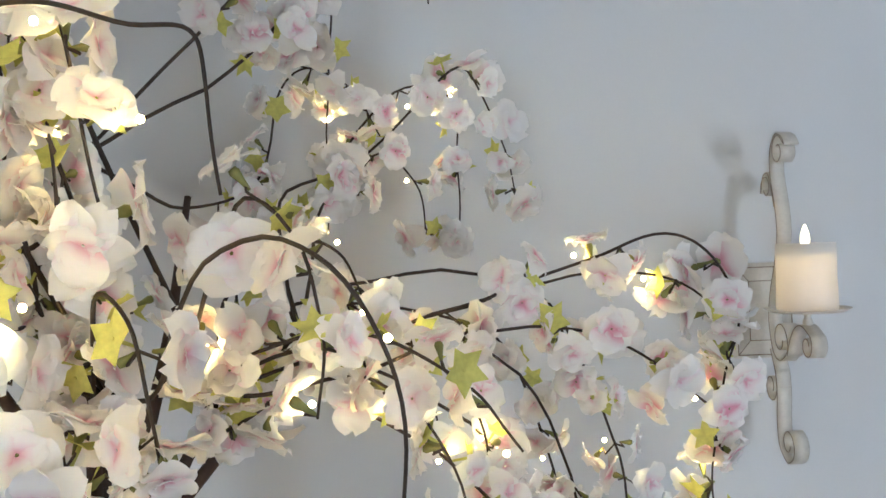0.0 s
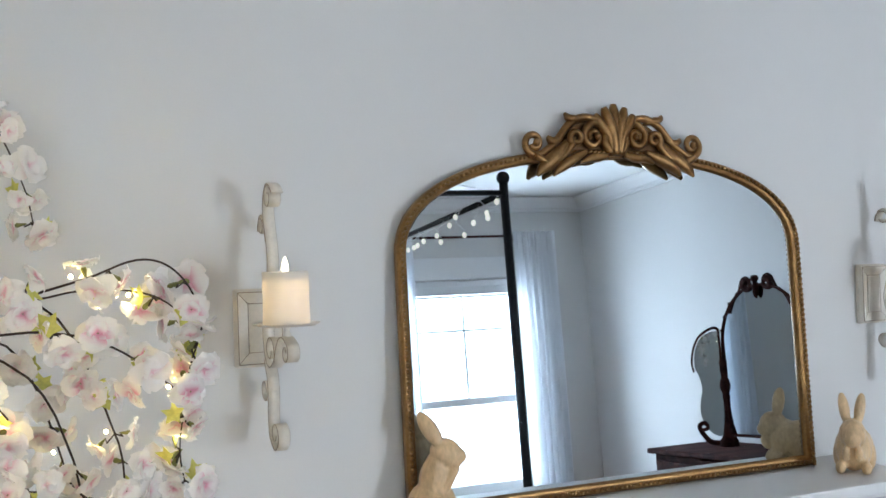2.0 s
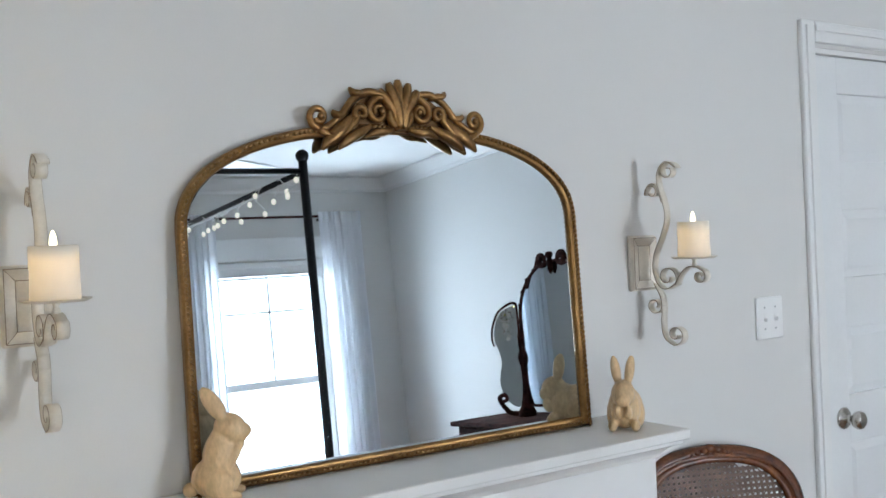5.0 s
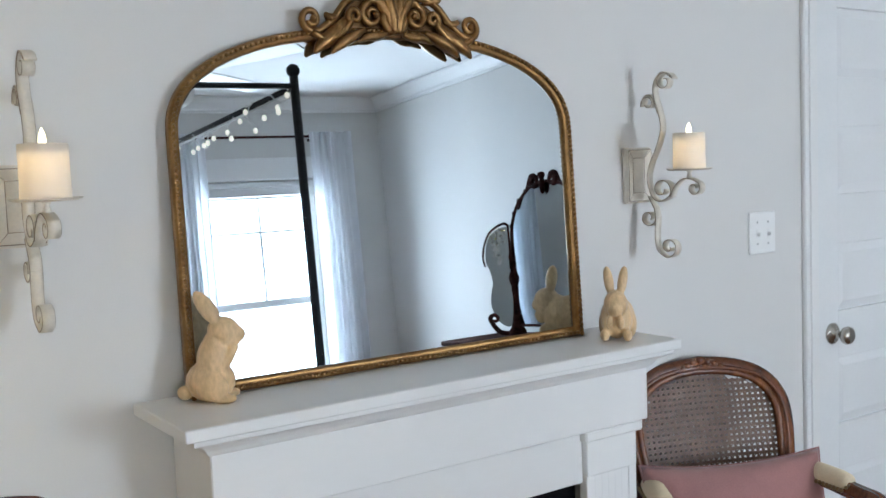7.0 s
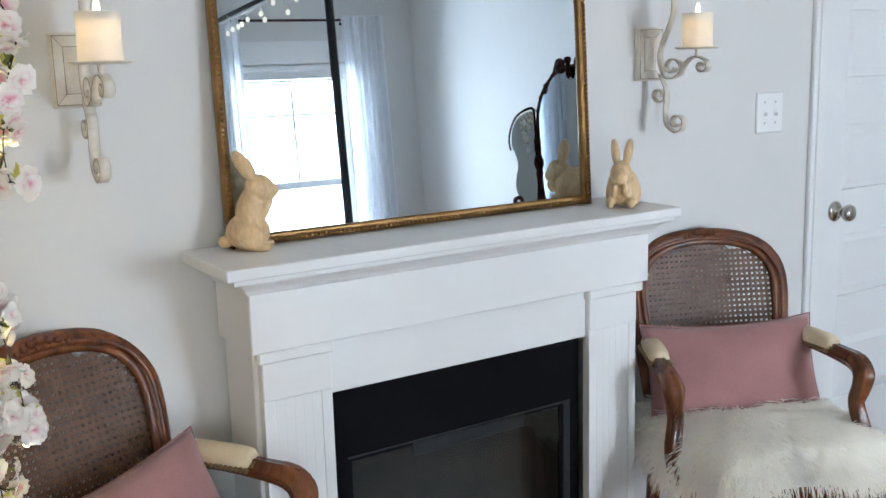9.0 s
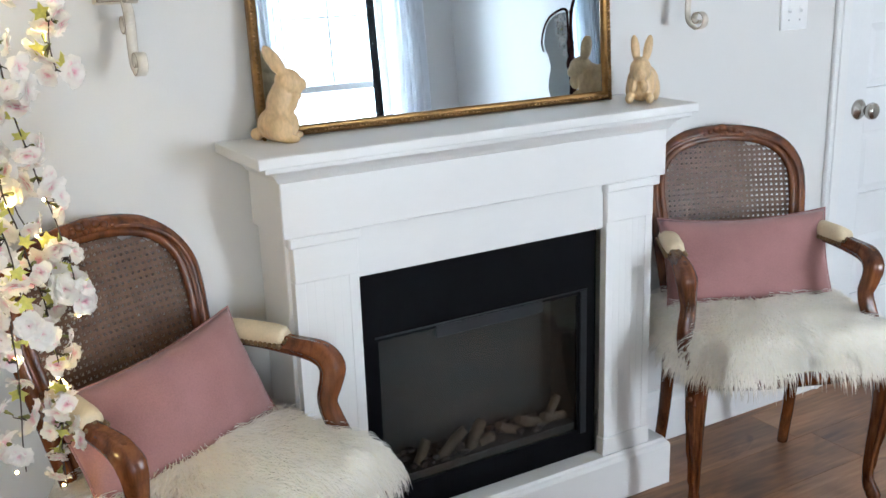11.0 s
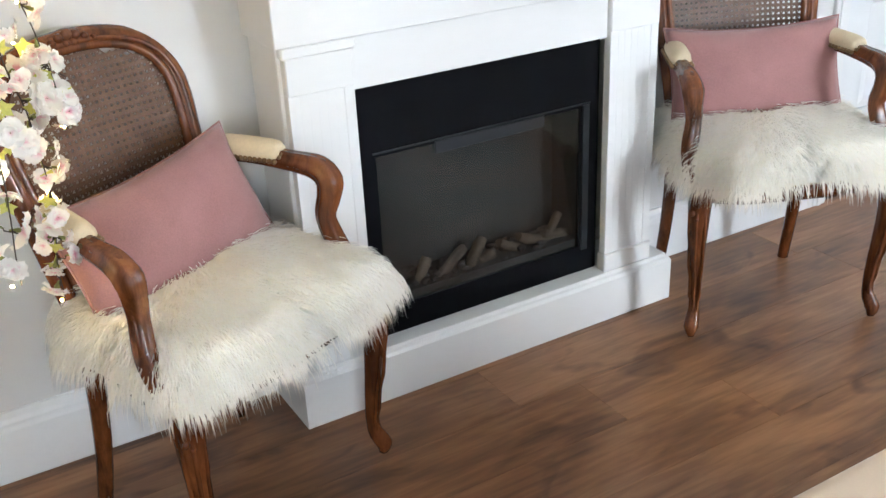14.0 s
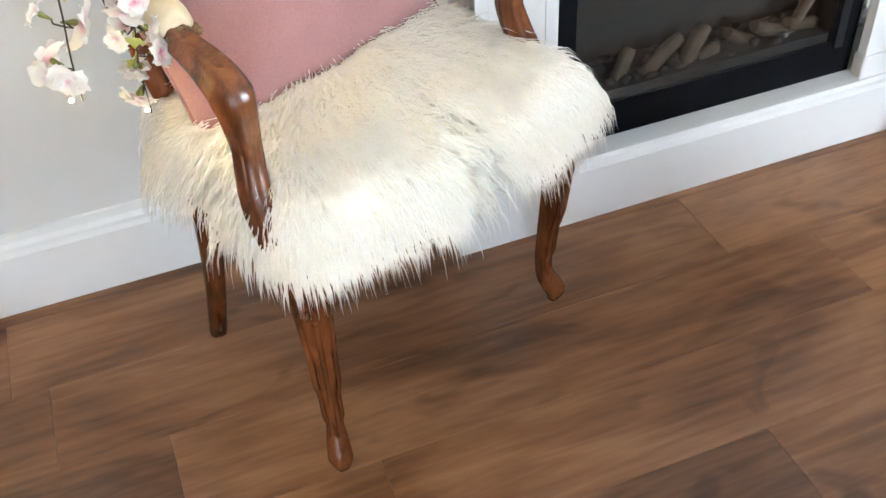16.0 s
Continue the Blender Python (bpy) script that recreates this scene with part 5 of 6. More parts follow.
# twigs that the walk sees closely: end points and bends, each (x, y, z)
KEY = [
    ((-0.80, -0.70, 1.47), (-0.68, -0.64, 1.492), (-0.545, -0.575, 1.535), (-0.470, -0.575, 1.553), (-0.430, -0.58, 1.530), (-0.414, -0.585, 1.485), (-0.428, -0.59, 1.43), (-0.440, -0.588, 1.36), (-0.436, -0.58, 1.30)),
    ((-0.80, -0.69, 1.46), (-0.69, -0.63, 1.488), (-0.56, -0.57, 1.520), (-0.485, -0.572, 1.518), (-0.437, -0.578, 1.490), (-0.425, -0.585, 1.44)),
    ((-0.78, -0.72, 1.45), (-0.66, -0.66, 1.478), (-0.57, -0.60, 1.476), (-0.50, -0.59, 1.447), (-0.445, -0.59, 1.405), (-0.43, -0.59, 1.375)),
    ((-0.84, -0.42, 1.60), (-0.77, -0.29, 1.649), (-0.708, -0.29, 1.706), (-0.645, -0.285, 1.755), (-0.614, -0.27, 1.719), (-0.596, -0.27, 1.66), (-0.584, -0.27, 1.61)),
    ((-0.86, -0.45, 1.75), (-0.80, -0.32, 1.86), (-0.793, -0.31, 1.80), (-0.798, -0.31, 1.707), (-0.804, -0.31, 1.564)),
    ((-0.93, -0.45, 1.60), (-0.884, -0.30, 1.633), (-0.858, -0.30, 1.724), (-0.82, -0.30, 1.76), (-0.77, -0.30, 1.735), (-0.74, -0.30, 1.68)),
    ((-0.80, -0.33, 1.62), (-0.72, -0.29, 1.73), (-0.655, -0.28, 1.72), (-0.651, -0.28, 1.64), (-0.651, -0.28, 1.545)),
    ((-0.84, -0.42, 1.58), (-0.79, -0.30, 1.609), (-0.74, -0.30, 1.66), (-0.70, -0.29, 1.62), (-0.69, -0.29, 1.56)),
    ((-0.86, -0.50, 1.80), (-0.74, -0.42, 1.90), (-0.69, -0.41, 1.86), (-0.676, -0.40, 1.805)),
    ((-0.94, -0.84, 1.60), (-0.91, -0.94, 1.665), (-0.855, -0.985, 1.675), (-0.809, -1.0, 1.661), (-0.781, -1.0, 1.656), (-0.771, -1.0, 1.631), (-0.768, -1.0, 1.581)),
    ((-0.86, -0.80, 1.46), (-0.80, -0.90, 1.55), (-0.73, -0.96, 1.551), (-0.695, -0.97, 1.50), (-0.690, -0.97, 1.43), (-0.695, -0.96, 1.36)),
    ((-0.86, -0.74, 1.45), (-0.78, -0.76, 1.49), (-0.71, -0.79, 1.49), (-0.655, -0.80, 1.46), (-0.62, -0.80, 1.41)),
    ((-0.90, -0.76, 1.50), (-0.92, -0.86, 1.68), (-0.88, -0.90, 1.70), (-0.862, -0.91, 1.62), (-0.855, -0.90, 1.56)),
    ((-0.92, -0.80, 1.48), (-0.95, -0.88, 1.62), (-0.925, -0.92, 1.62), (-0.915, -0.92, 1.52), (-0.915, -0.90, 1.42)),
    ((-0.90, -0.80, 1.44), (-0.875, -0.88, 1.53), (-0.845, -0.90, 1.51), (-0.83, -0.90, 1.43), (-0.83, -0.89, 1.37)),
    ((-0.84, -0.72, 1.42), (-0.76, -0.72, 1.46), (-0.70, -0.74, 1.44), (-0.665, -0.75, 1.38), (-0.66, -0.74, 1.31)),
    ((-0.82, -0.66, 1.44), (-0.73, -0.60, 1.47), (-0.67, -0.57, 1.44), (-0.64, -0.56, 1.38), (-0.635, -0.55, 1.31)),
    ((-0.84, -0.60, 1.45), (-0.76, -0.50, 1.50), (-0.70, -0.46, 1.45), (-0.68, -0.45, 1.37)),
    ((-0.94, -0.80, 1.52), (-0.98, -0.86, 1.76), (-0.95, -0.88, 1.78), (-0.925, -0.89, 1.72), (-0.915, -0.89, 1.65)),
    ((-0.88, -0.80, 1.42), (-0.89, -0.88, 1.45), (-0.875, -0.91, 1.41), (-0.87, -0.91, 1.34)),
    ((-0.85, -0.75, 1.47), (-0.80, -0.82, 1.58), (-0.76, -0.85, 1.56), (-0.745, -0.86, 1.50), (-0.745, -0.86, 1.45)),
    ((-0.84, -0.66, 1.52), (-0.80, -0.62, 1.56), (-0.76, -0.60, 1.55), (-0.74, -0.59, 1.51), (-0.735, -0.58, 1.46)),
    ((-0.93, -0.78, 1.58), (-0.95, -0.84, 1.70), (-0.91, -0.87, 1.69), (-0.895, -0.88, 1.62), (-0.89, -0.88, 1.56)),
    ((-0.95, -0.80, 1.50), (-0.97, -0.86, 1.60), (-0.94, -0.89, 1.58), (-0.93, -0.89, 1.50), (-0.93, -0.88, 1.44)),
    # long weeping strands over the armchair
    ((-0.76, -0.52, 1.52), (-0.58, -0.42, 1.50), (-0.50, -0.40, 1.34), (-0.475, -0.40, 1.20), (-0.45, -0.41, 1.08), (-0.43, -0.41, 0.97), (-0.42, -0.415, 0.88)),
    ((-0.78, -0.50, 1.50), (-0.60, -0.45, 1.42), (-0.535, -0.44, 1.25), (-0.51, -0.43, 1.08), (-0.48, -0.42, 0.92), (-0.47, -0.42, 0.78), (-0.482, -0.42, 0.66), (-0.486, -0.418, 0.59)),
    ((-0.80, -0.55, 1.47), (-0.63, -0.52, 1.36), (-0.575, -0.52, 1.18), (-0.55, -0.51, 1.0), (-0.54, -0.51, 0.86), (-0.55, -0.515, 0.73), (-0.555, -0.515, 0.68)),
    ((-0.80, -0.60, 1.45), (-0.62, -0.62, 1.32), (-0.56, -0.62, 1.15), (-0.53, -0.61, 1.0), (-0.52, -0.60, 0.90)),
    ((-0.80, -0.50, 1.50), (-0.62, -0.38, 1.45), (-0.56, -0.36, 1.30), (-0.51, -0.355, 1.12), (-0.46, -0.35, 1.0), (-0.40, -0.345, 0.95)),
]
CLOSE = set(range(len(KEY) - 5, len(KEY)))
FAR = set(range(3, 9))
BARE = {9, 10}
HUBS = [Vector(h) for h in ((-0.845, -0.705, 1.445), (-0.885, -0.610, 1.600), (-0.885, -0.805, 1.455), (-0.800, -0.560, 1.470), (-0.985, -0.660, 1.580), (-0.990, -0.850, 1.540), (-0.985, -0.580, 1.640))]
for h in HUBS:
    mid = (TOP + h) / 2 + Vector((0.012, 0.0, -0.012))
    part("limb", tube(bmesh.new(), smooth_path([tuple(TOP - Vector((0, 0, 0.04))), tuple(mid), tuple(h)], 5), (0.0075, 0.003), 8), BARK, tree)


def nearest_hub(p):
    return min(HUBS, key=lambda h: (h - Vector(p)).length)


for n in sorted(range(len(KEY)), key=lambda k: k not in CLOSE):
    pts = KEY[n]
    path = smooth_path([tuple(nearest_hub(pts[0]))] + [tuple(p) for p in pts], 6)
    path = [p + 0.006 * Vector((noise.noise(p * 14), noise.noise(p * 14 + Vector((5, 0, 0))), noise.noise(p * 14 + Vector((0, 5, 0))))) for p in path]
    part("branch", tube(bmesh.new(), path, [0.0011 * (1 - i / len(path)) ** 1.2 + 0.0009 for i in range(len(path))], 6), TWIG, tree)
    cut = int(len(path) * (0.22 if n not in CLOSE else 0.34))
    if n in BARE:
        continue
    if n in FAR:
        dress(path[cut:], 0.050, 0.01, 0.026, 0.55)
    else:
        far = int(len(path) * 0.62) if n < 3 else len(path)
        dress(path[cut:far], 0.040 if n in CLOSE else 0.085 if n < 3 else 0.047, 0.01, 0.027, 0.6)
        if n < 3:
            dress(path[far:], 0.036, 0.0, 0.026, 0.7)
# the rest of the weeping crown
for k in range(36):
    a = rnd.uniform(0.35, 1.72) * math.pi if k % 3 else rnd.uniform(0, 2) * math.pi
    reach, high, drop = rnd.uniform(0.22, 0.5), rnd.uniform(1.55, 2.0), rnd.uniform(0.15, 0.7)
    d = Vector((math.cos(a), math.sin(a), 0))
    e = TOP + d * reach
    if e.x > -1.0 or e.y < -0.95:
        continue
    mid = TOP + d * reach * 0.55
    path = smooth_path([tuple(nearest_hub(mid)), tuple(TOP + d * reach * 0.3 + Vector((0, 0, (high - TOP.z) * 0.65))), (mid.x, mid.y, high), (e.x, e.y, high - drop * 0.4), (e.x + 0.02, e.y, high - drop)], 6)
    part("branch", tube(bmesh.new(), path, [0.0016 * (1 - i / len(path)) ** 1.3 + 0.0010 for i in range(len(path))], 6), TWIG, tree)
    dress(path[6:], 0.055, 0.02, 0.03, 0.3)
whole = bmesh.new()
for b in stalks:
    tmp = bpy.data.meshes.new("tmp")
    b.to_mesh(tmp)
    b.free()
    whole.from_mesh(tmp)
    bpy.data.meshes.remove(tmp)
tagged(part("flower_stalk", whole, TWIG, tree), "thin dark flower stalks", kind="stuff")
# the blossoms past the first three hundred, joined
if extra:
    me = bpy.data.meshes.new("blossom_mass")
    allv, allf, alluv, allm = [], [], [], []
    for src, m in extra:
        base = len(allv)
        allv += [m @ v.co for v in src.vertices]
        for poly in src.polygons:
            allf.append([base + k for k in poly.vertices])
            allm.append(poly.material_index)
            alluv += [src.uv_layers[0].data[k].uv[:] for k in poly.loop_indices]
    me.from_pydata(allv, [], allf)
    lay = me.uv_layers.new(name="UVMap")
    lay.data.foreach_set("uv", [c for uv in alluv for c in uv])
    me.polygons.foreach_set("material_index", allm)
    me.polygons.foreach_set("use_smooth", [True] * len(allf))
    me.materials.append(PETAL)
    me.materials.append(CALYX)
    ob = new("blossom_mass", me)
    ob.parent = tree
    tagged(ob, "more white and pink fabric blossoms", kind="stuff")
# fairy lights wound along the twigs
spots = [(-0.825, -0.93, 1.625), (-0.835, -0.77, 1.49), (-0.97, -0.80, 1.58), (-0.87, -0.98, 1.53), (-0.735, -0.66, 1.50), (-0.70, -0.62, 1.485), (-0.69, -0.70, 1.46), (-0.93, -0.9, 1.36), (-0.68, -0.60, 1.365), (-0.90, -1.0, 1.56), (-0.88, -1.05, 1.64), (-0.92, -0.95, 1.47)]
for n, pts in enumerate(KEY):
    for k in range(2 + n % 2, len(pts), 2) if n in CLOSE else range(2 + n % 3, len(pts), 5):
        q = Vector(pts[k]) + Vector((rnd.uniform(-0.012, 0.0), rnd.uniform(0.006, 0.02), rnd.uniform(-0.01, 0.01)))
        spots.append(tuple(q))
for q in spots:
    part("fairy_light", ball(bmesh.new(), q, 0.0022, 8, 6), BULB, tree, "tiny warm glowing bulb")

# ---------------------------------------------------------------- seen in the mirror: bed, vanity, curtains, fan
bed = thing("canopy_bed", pose(0, 0, 0), "black metal canopy bed hung with globe lights", "bed")
BX0, BX1, BY0, BY1, BZ = -0.36, POST_X, -3.92, -1.90, 2.02
for px, py in ((BX0, BY0), (BX0, BY1), (BX1, BY0), (BX1, BY1)):
    post = part("post", tube(bmesh.new(), [(px, py, 0), (px, py, 1.0), (px, py, 2.06)], 0.018, 12), BLACKMETAL, bed)
    part("finial", ball(bmesh.new(), (px, py, 2.082), 0.028, 14, 10), BLACKMETAL, post)
for a, b in (((BX0, BY1, BZ), (BX1, BY1, BZ)), ((BX0, BY0, BZ), (BX1, BY0, BZ)), ((BX0, BY0, BZ), (BX0, BY1, BZ)), ((BX1, BY0, BZ), (BX1, BY1, BZ))):
    part("canopy_bar", tube(bmesh.new(), [a, b], [0.012, 0.012], 10), BLACKMETAL, bed)
for a, b in (((BX0, BY0, 0.32), (BX0, BY1, 0.32)), ((BX1, BY0, 0.32), (BX1, BY1, 0.32)), ((BX0, BY0, 0.32), (BX1, BY0, 0.32)), ((BX0, BY1, 0.32), (BX1, BY1, 0.32))):
    part("side_rail", tube(bmesh.new(), [a, b], [0.016, 0.016], 8), BLACKMETAL, bed)
matt = thing("mattress", pose(0, 0, 0), "thick mattress under a cream bedspread", "mattress")
part("body", boxb(((BX0 + BX1) / 2, -2.91, 0.46), (BX1 - BX0 - 0.06, 1.94, 0.24), 0.05, 3), COVER, matt)
spread = thing("bedspread", pose(0, 0, 0), "smooth cream bedspread over the bed", "bedspread")
bm = bmesh.new()
nx, ny = 60, 40
rows = []
for j in range(ny + 1):
    row = []
    for i in range(nx + 1):
        u, v = i / nx, j / ny
        x, y = BX0 + 0.02 + (BX1 - BX0 - 0.04) * u, -3.90 + 1.96 * v
        z = 0.602 + 0.008 * noise.noise(Vector((x * 2, y * 2, 0))) + 0.003 * noise.noise(Vector((x * 9, y * 9, 2)))
        e = min(u * 1.98, (1 - u) * 1.98, (1 - v) * 2.0)
        z -= 0.05 * max(0, 1 - e / 0.07) ** 2
        row.append(bm.verts.new((x, y + (0.008 * noise.noise(Vector((x * 5, 0, 7))) if j == ny else 0), z)))
    rows.append(row)
for a, b in zip(rows, rows[1:]):
    for i in range(nx):
        f = bm.faces.new((a[i], a[i + 1], b[i + 1], b[i]))
        f.smooth = True
rim = [rows[ny][i] for i in range(nx + 1)]
low = [bm.verts.new((w.co.x, w.co.y + 0.004 * math.sin(w.co.x * 30), 0.40)) for w in rim]
for i in range(nx):
    f = bm.faces.new((rim[i], rim[i + 1], low[i + 1], low[i]))
    f.smooth = True
sp = part("cloth", bm, COVER, spread)
blank = thing("blanket", pose(0, 0, 0), "dark teal blanket hanging over the side of the bed", "blanket")
bm = bmesh.new()
rows = []
for j, (xx, zz) in enumerate(((BX1 - 0.30, 0.618), (BX1 - 0.05, 0.618), (BX1, 0.61), (BX1 + 0.025, 0.57), (BX1 + 0.030, 0.45), (BX1 + 0.032, 0.25), (BX1 + 0.035, 0.10))):
    rows.append([bm.verts.new((xx + 0.008 * math.sin(i * 0.9) * (j > 3), -3.75 + 1.7 * i / 40, zz)) for i in range(41)])
for a, b in zip(rows, rows[1:]):
    for i in range(40):
        f = bm.faces.new((a[i], a[i + 1], b[i + 1], b[i]))
        f.smooth = True
part("cloth", bm, TEAL, blank)

bench = thing("bench", pose(0, 0, 0), "low cream upholstered bench at the foot of the bed", "bench")
bm = box(bmesh.new(), (0.42, -1.587, 0.44), (0.98, 0.474, 0.12), 0.045, None, 5)
for f in bm.faces:
    f.smooth = True
part("seat", bm, COVER, bench)
part("apron", boxb((0.40, -1.59, 0.355), (0.90, 0.41, 0.05), 0.004), COVER, bench)
for lx in (0.0, 0.80):
    for ly in (-1.75, -1.43):
        part("leg", tube(bmesh.new(), [(lx, ly, 0.335), (lx, ly, 0.0)], [0.022, 0.014], 10), DARKWOOD, bench)

lights = thing("globe_string_lights", pose(0, 0, 0), "string of small warm globe lights on the bed canopy", "string lights")
rnd = random.Random(4)
wire = [(BX1 + 0.015 * math.sin(k * 1.3), BY1 - 0.02 - 0.052 * k, BZ + 0.012 - 0.05 * abs(math.sin(k * 0.8))) for k in range(34)]
part("wire", tube(bmesh.new(), smooth_path(wire, 3), 0.0022, 5), PLASTIC, lights)
part("cord", tube(bmesh.new(), [(BX1 + 0.008, BY1 - 0.05, BZ - 0.016), (BX1 + 0.008, BY0 + 0.05, BZ - 0.016)], [0.005, 0.005], 6), PLASTIC, lights)
for k in range(0, 34, 2):
    x, y, z = wire[k]
    b = part("globe", ball(bmesh.new(), (x + rnd.uniform(-0.03, 0.03), y + rnd.uniform(-0.03, 0.03), z - rnd.uniform(0.02, 0.07)), (0.0105, 0.0105, 0.0135), 12, 8), BULBSOFT, lights, "small warm globe bulb")
    part("cap", tube(bmesh.new(), [b.data.vertices[0].co + Vector((0, 0, 0.01)), (x, y, z)], [0.003, 0.001], 5), PLASTIC, b)

fan = thing("ceiling_fan", pose(0.98, -2.78, H), "white ceiling fan with a round glass lamp", "ceiling fan")
part("rod", tube(bmesh.new(), [(0, 0, 0), (0, 0, -0.12)], [0.014, 0.014], 12), TRIM, fan)
part("motor", lathe(bmesh.new(), [(0.0, -0.23), (0.09, -0.22), (0.11, -0.18), (0.10, -0.14), (0.05, -0.12), (0.0, -0.12)], 28), TRIM, fan)
part("globe", ball(bmesh.new(), (0, 0, -0.28), (0.085, 0.085, 0.075), 20, 12), TRIM, fan)
for k in range(4):
    m = pose(0, 0, -0.18, 0, 0, 56 + 90 * k) @ pose(0, 0, 0, 10, 0, 0)
    bm = box(bmesh.new(), (0.42, 0, 0), (0.54, 0.13, 0.008), 0.003, m)
    part("blade", bm, TRIM, fan)


def curtain(x0, x1, label):
    c = thing("curtain", pose(0, 0, 0), label, "curtain", "sheer curtains at the window")
    bm = bmesh.new()
    rows = []
    for j in range(16):
        z = 2.195 - 2.185 * j / 15
        rows.append([bm.verts.new((x0 + (x1 - x0) * i / 70 + 0.006 * math.sin(i * 0.5 + j * 0.2), Y0 + 0.10 + 0.024 * math.sin(i * 0.62) * (0.6 + 0.03 * j) + 0.01 * math.sin(i * 0.21 + j * 0.15), z)) for i in range(71)])
    for a, b in zip(rows, rows[1:]):
        for i in range(70):
            f = bm.faces.new((a[i], a[i + 1], b[i + 1], b[i]))
            f.smooth = True
    part("cloth", bm, CURTAIN, c)
    return c


curtain(2.36, 2.68, "white sheer curtain gathered beside the window")
curtain(1.36, 1.64, "white sheer curtain gathered beside the window")
rod = thing("curtain_rod", pose(0, 0, 0), "thin dark metal curtain rod over the window", "curtain rod")
part("rod", tube(bmesh.new(), [(1.2, Y0 + 0.085, 2.168), (2.42, Y0 + 0.085, 2.168)], [0.008, 0.008], 10), DARKWOOD, rod)
for px in (1.24, 2.40):
    part("bracket", span(bmesh.new(), px - 0.01, px + 0.01, Y0, Y0 + 0.085, 2.145, 2.160), DARKWOOD, rod)

van = thing("vanity_table", pose(2.93, -2.36, 0, 0, 0, -90), "dark mahogany vanity table with a folding three part mirror", "vanity")
# own frame: x along the table, y out of the wall is minus
part("tabletop", boxb((0, -0.23, 0.79), (1.42, 0.46, 0.026), 0.006), DARKWOOD, van)
for s in (-1, 1):
    ped = part("pedestal", boxb((0.48 * s, -0.22, 0.43), (0.42, 0.40, 0.68), 0.006), DARKWOOD, van)
    for k in range(3):
        part("drawer", boxb((0.48 * s, -0.425, 0.20 + 0.22 * k), (0.38, 0.016, 0.20), 0.004), DARKWOOD, ped)
    for fx in (-0.17, 0.17):
        part("leg", tube(bmesh.new(), [(0.48 * s + fx, -0.40, 0.10), (0.48 * s + fx, -0.41, 0)], [0.022, 0.016], 8), DARKWOOD, van)
        part("leg", tube(bmesh.new(), [(0.48 * s + fx, -0.06, 0.10), (0.48 * s + fx, -0.05, 0)], [0.022, 0.016], 8), DARKWOOD, van)
part("drawer", boxb((0, -0.44, 0.715), (0.5, 0.016, 0.10), 0.004), DARKWOOD, van)


def vanity_mirror(name, m, half, base, top, low):
    outline = [(x, z + low) for x, z in arch(half, base, top, 24, 2.0)]
    root = part(name, framed(outline, [(-0.004, 0.004), (-0.007, -0.010), (-0.002, -0.016), (0.005, -0.014), (0.009, -0.004)]), DARKWOOD, van)
    root.matrix_local = m
    part("mirror_glass", prism(bmesh.new(), [(x, z + low) for x, z in arch(half - 0.008, base, top - 0.008, 24, 2.0)][::-1], -0.006, 0.002), MIRROR, root)
    for k in range(5, len(outline) - 5, 2):
        x, z = outline[k]
        part("carving", ball(bmesh.new(), (x * 1.012, -0.010, z + 0.004), (0.009, 0.008, 0.010 + 0.003 * (k % 4 == 1)), 8, 6), DARKWOOD, root)
    return root


def wing_mirror(s):
    """A narrow folding mirror with a wavy bare edge, a carved arc over its top and a scroll foot."""
    w = part("wing_mirror", tube(bmesh.new(), smooth_path([(s * x, 0, 0.87 + z) for x, z in ((0.152, 0.33), (0.160, 0.38), (0.146, 0.45), (0.112, 0.515), (0.062, 0.55), (0.020, 0.562), (0.0, 0.548))], 4), (0.005, 0.008), 10), DARKWOOD, van)
    w.matrix_local = pose(0.03 + 0.352 * s, -0.15, 0, 0, 0, -40 * s)
    edge = smooth_path([(x, 0, z) for x, z in ((0.004, 0.02), (0.045, -0.015), (0.10, 0.02), (0.135, 0.10), (0.132, 0.17), (0.116, 0.24), (0.128, 0.31), (0.146, 0.36), (0.138, 0.44), (0.105, 0.505), (0.055, 0.538), (0.004, 0.545))], 4)
    loop = [(s * p.x, 0.87 + p.z) for p in edge]
    part("mirror_glass", prism(bmesh.new(), loop if s < 0 else loop[::-1], -0.0012, 0.0012), MIRROR, w)
    part("bracket_scroll", tube(bmesh.new(), smooth_path([(s * 0.0, 0, 0.825), (s * 0.05, 0, 0.82), (s * 0.10, 0, 0.83), (s * 0.135, 0, 0.87)] + [(s * a, 0, b) for a, b in curl((0.125, 0.905), 0.026, 0, 0.9, 0.4, 8)], 3), (0.015, 0.009), 10), DARKWOOD, w)
    return w


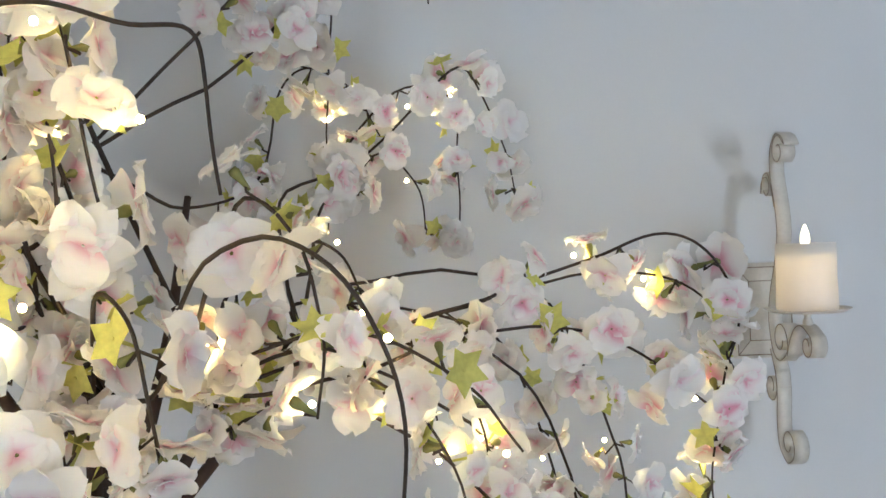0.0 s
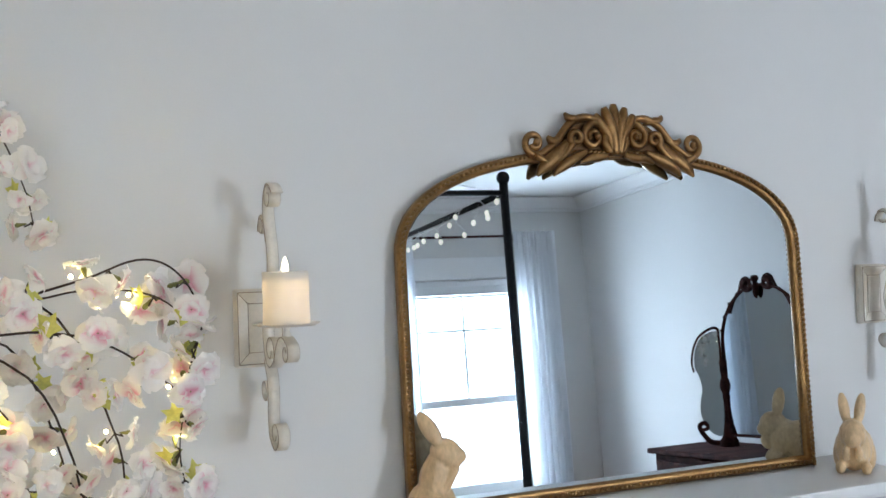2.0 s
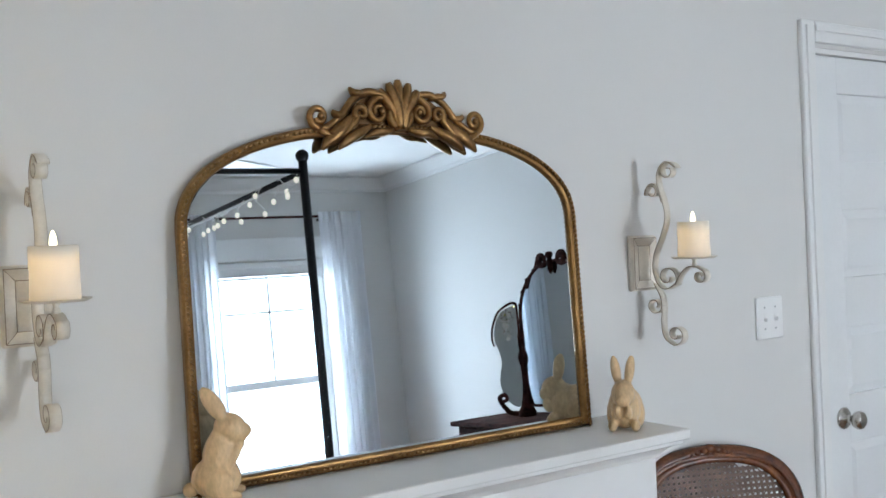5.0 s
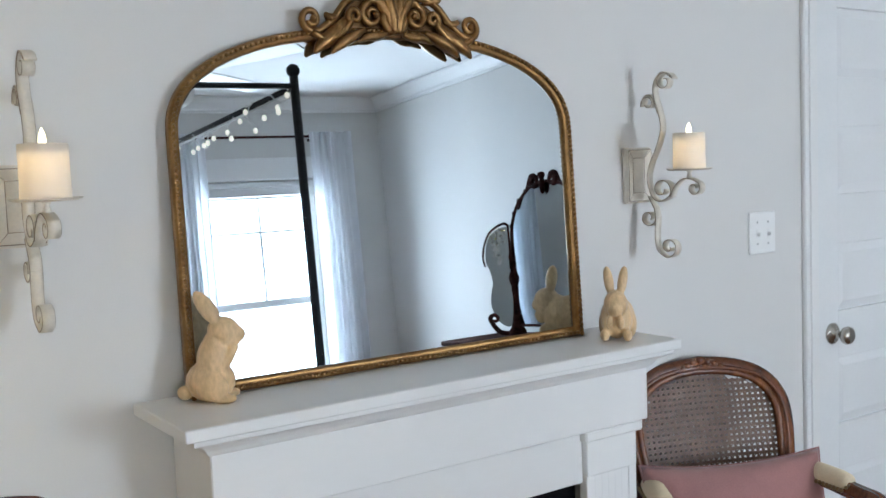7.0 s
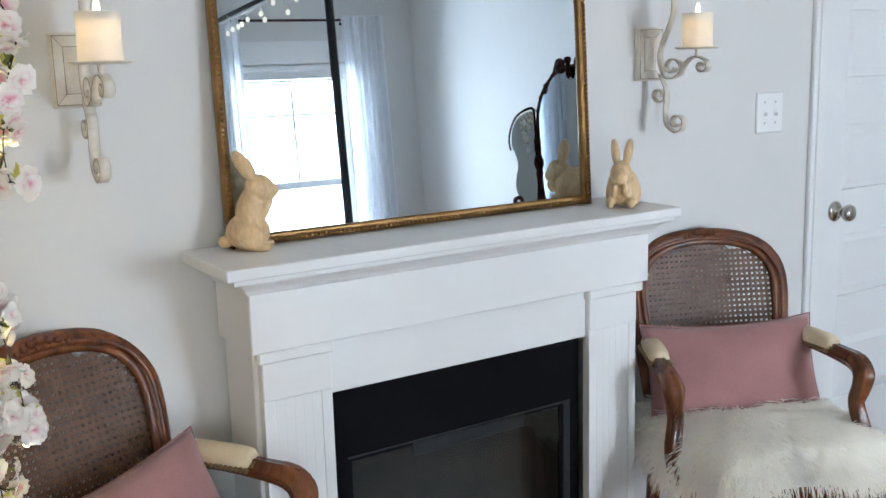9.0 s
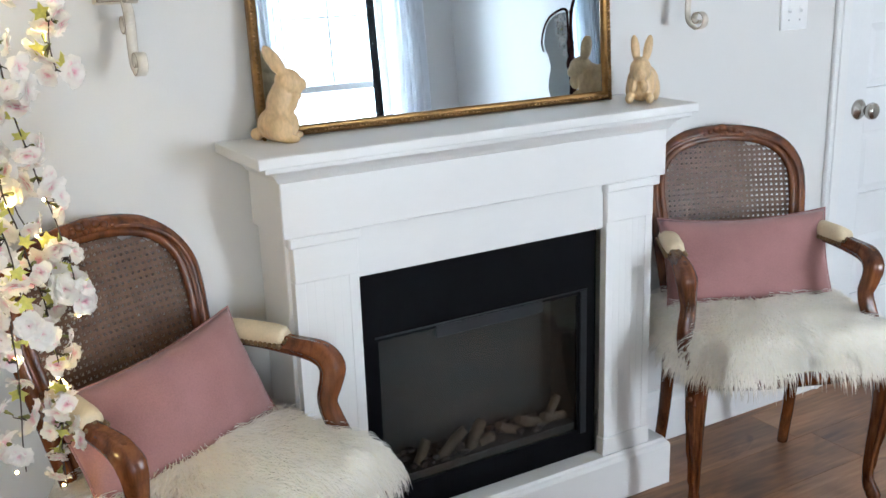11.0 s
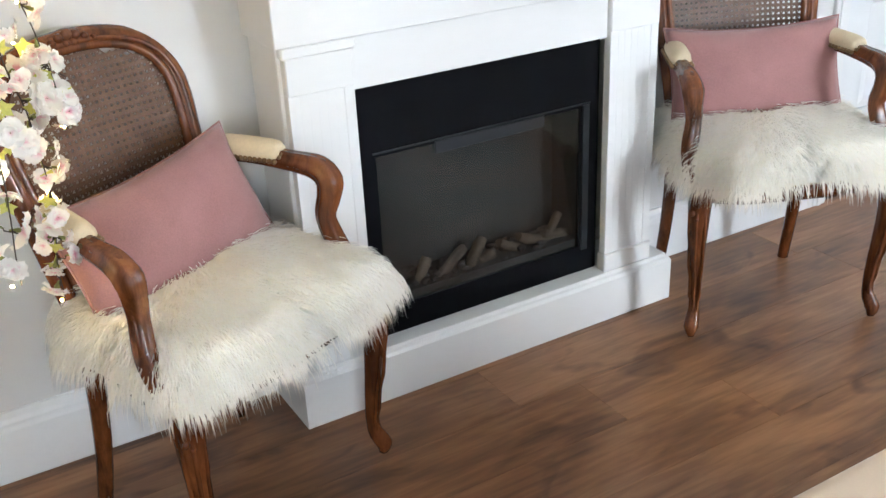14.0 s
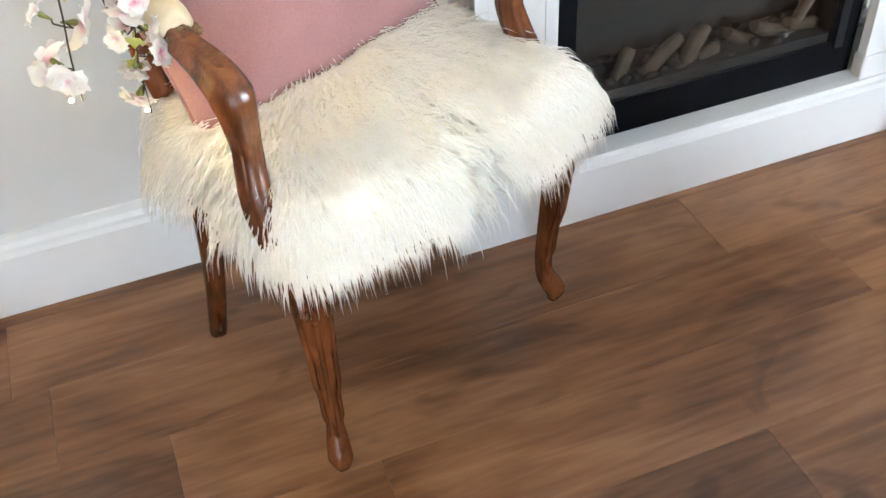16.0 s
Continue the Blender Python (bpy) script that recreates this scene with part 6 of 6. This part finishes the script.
ctr = vanity_mirror("centre_mirror", pose(0.03, -0.14, 0), 0.330, 0.47, 0.77, 0.86)
for s in (-1, 1):
    wing_mirror(s)
    part("turned_post", lathe(bmesh.new(), [(0.048, 0.80), (0.050, 0.83), (0.030, 0.86), (0.018, 0.92), (0.011, 0.98), (0.010, 1.04), (0.015, 1.06), (0.009, 1.075), (0.019, 1.10), (0.022, 1.125), (0.016, 1.15), (0.009, 1.165), (0.014, 1.20), (0.011, 1.22), (0.015, 1.24), (0.007, 1.27), (0.006, 1.42), (0.0, 1.43)], 14, pose(0.03 + 0.345 * s, -0.155, 0)), DARKWOOD, van)
    part("crest_scroll", tube(bmesh.new(), smooth_path([(0.03 + s * a, -0.15, b) for a, b in [(0.24, 1.50), (0.20, 1.565), (0.15, 1.60)] + curl((0.085, 1.635), 0.040, 30, 1.3, 0.35, 12)], 3), (0.005, 0.018), 10), DARKWOOD, van)
part("crest_finial", lathe(bmesh.new(), [(0.004, 1.56), (0.014, 1.58), (0.018, 1.61), (0.012, 1.64), (0.022, 1.66), (0.018, 1.675), (0.0, 1.68)], 12, pose(0.03, -0.16, 0)), DARKWOOD, van)

# ---------------------------------------------------------------- floor planks, last
floor = thing("floor", pose(0, 0, 0), "brown oak plank floor with soft sheen", "floor", kind="structure")
part("subfloor", span(bmesh.new(), X0 - 0.12, X1 + 0.12, Y0 - 0.14, 0.12, -0.12, -0.014), CAVITY, floor)
PW, PL = 0.184, 1.22
bm = boxb((0, 0, -0.007), (PL - 0.0005, PW - 0.0004, 0.0145), 0.0005)
plank_me = bpy.data.meshes.new("plank")
bm.to_mesh(plank_me)
bm.free()
plank_me.materials.append(FLOORWOOD)
rnd = random.Random(21)
yy = 0.05
while yy > Y0 - PW:
    xx = X0 - rnd.uniform(0.1, PL)
    while xx < X1 + PL / 2:
        ob = new("plank", plank_me)
        ob.parent = floor
        a, b = max(xx, X0), min(xx + PL, X1)
        c, d = max(yy - PW / 2, Y0), min(yy + PW / 2, 0.0)
        if b - a < 0.02 or d - c < 0.005:
            bpy.data.objects.remove(ob)
        else:
            ob.location = ((a + b) / 2, (c + d) / 2, 0)
            ob.scale = ((b - a) / PL, (d - c) / PW, 1)
        xx += PL
    yy -= PW
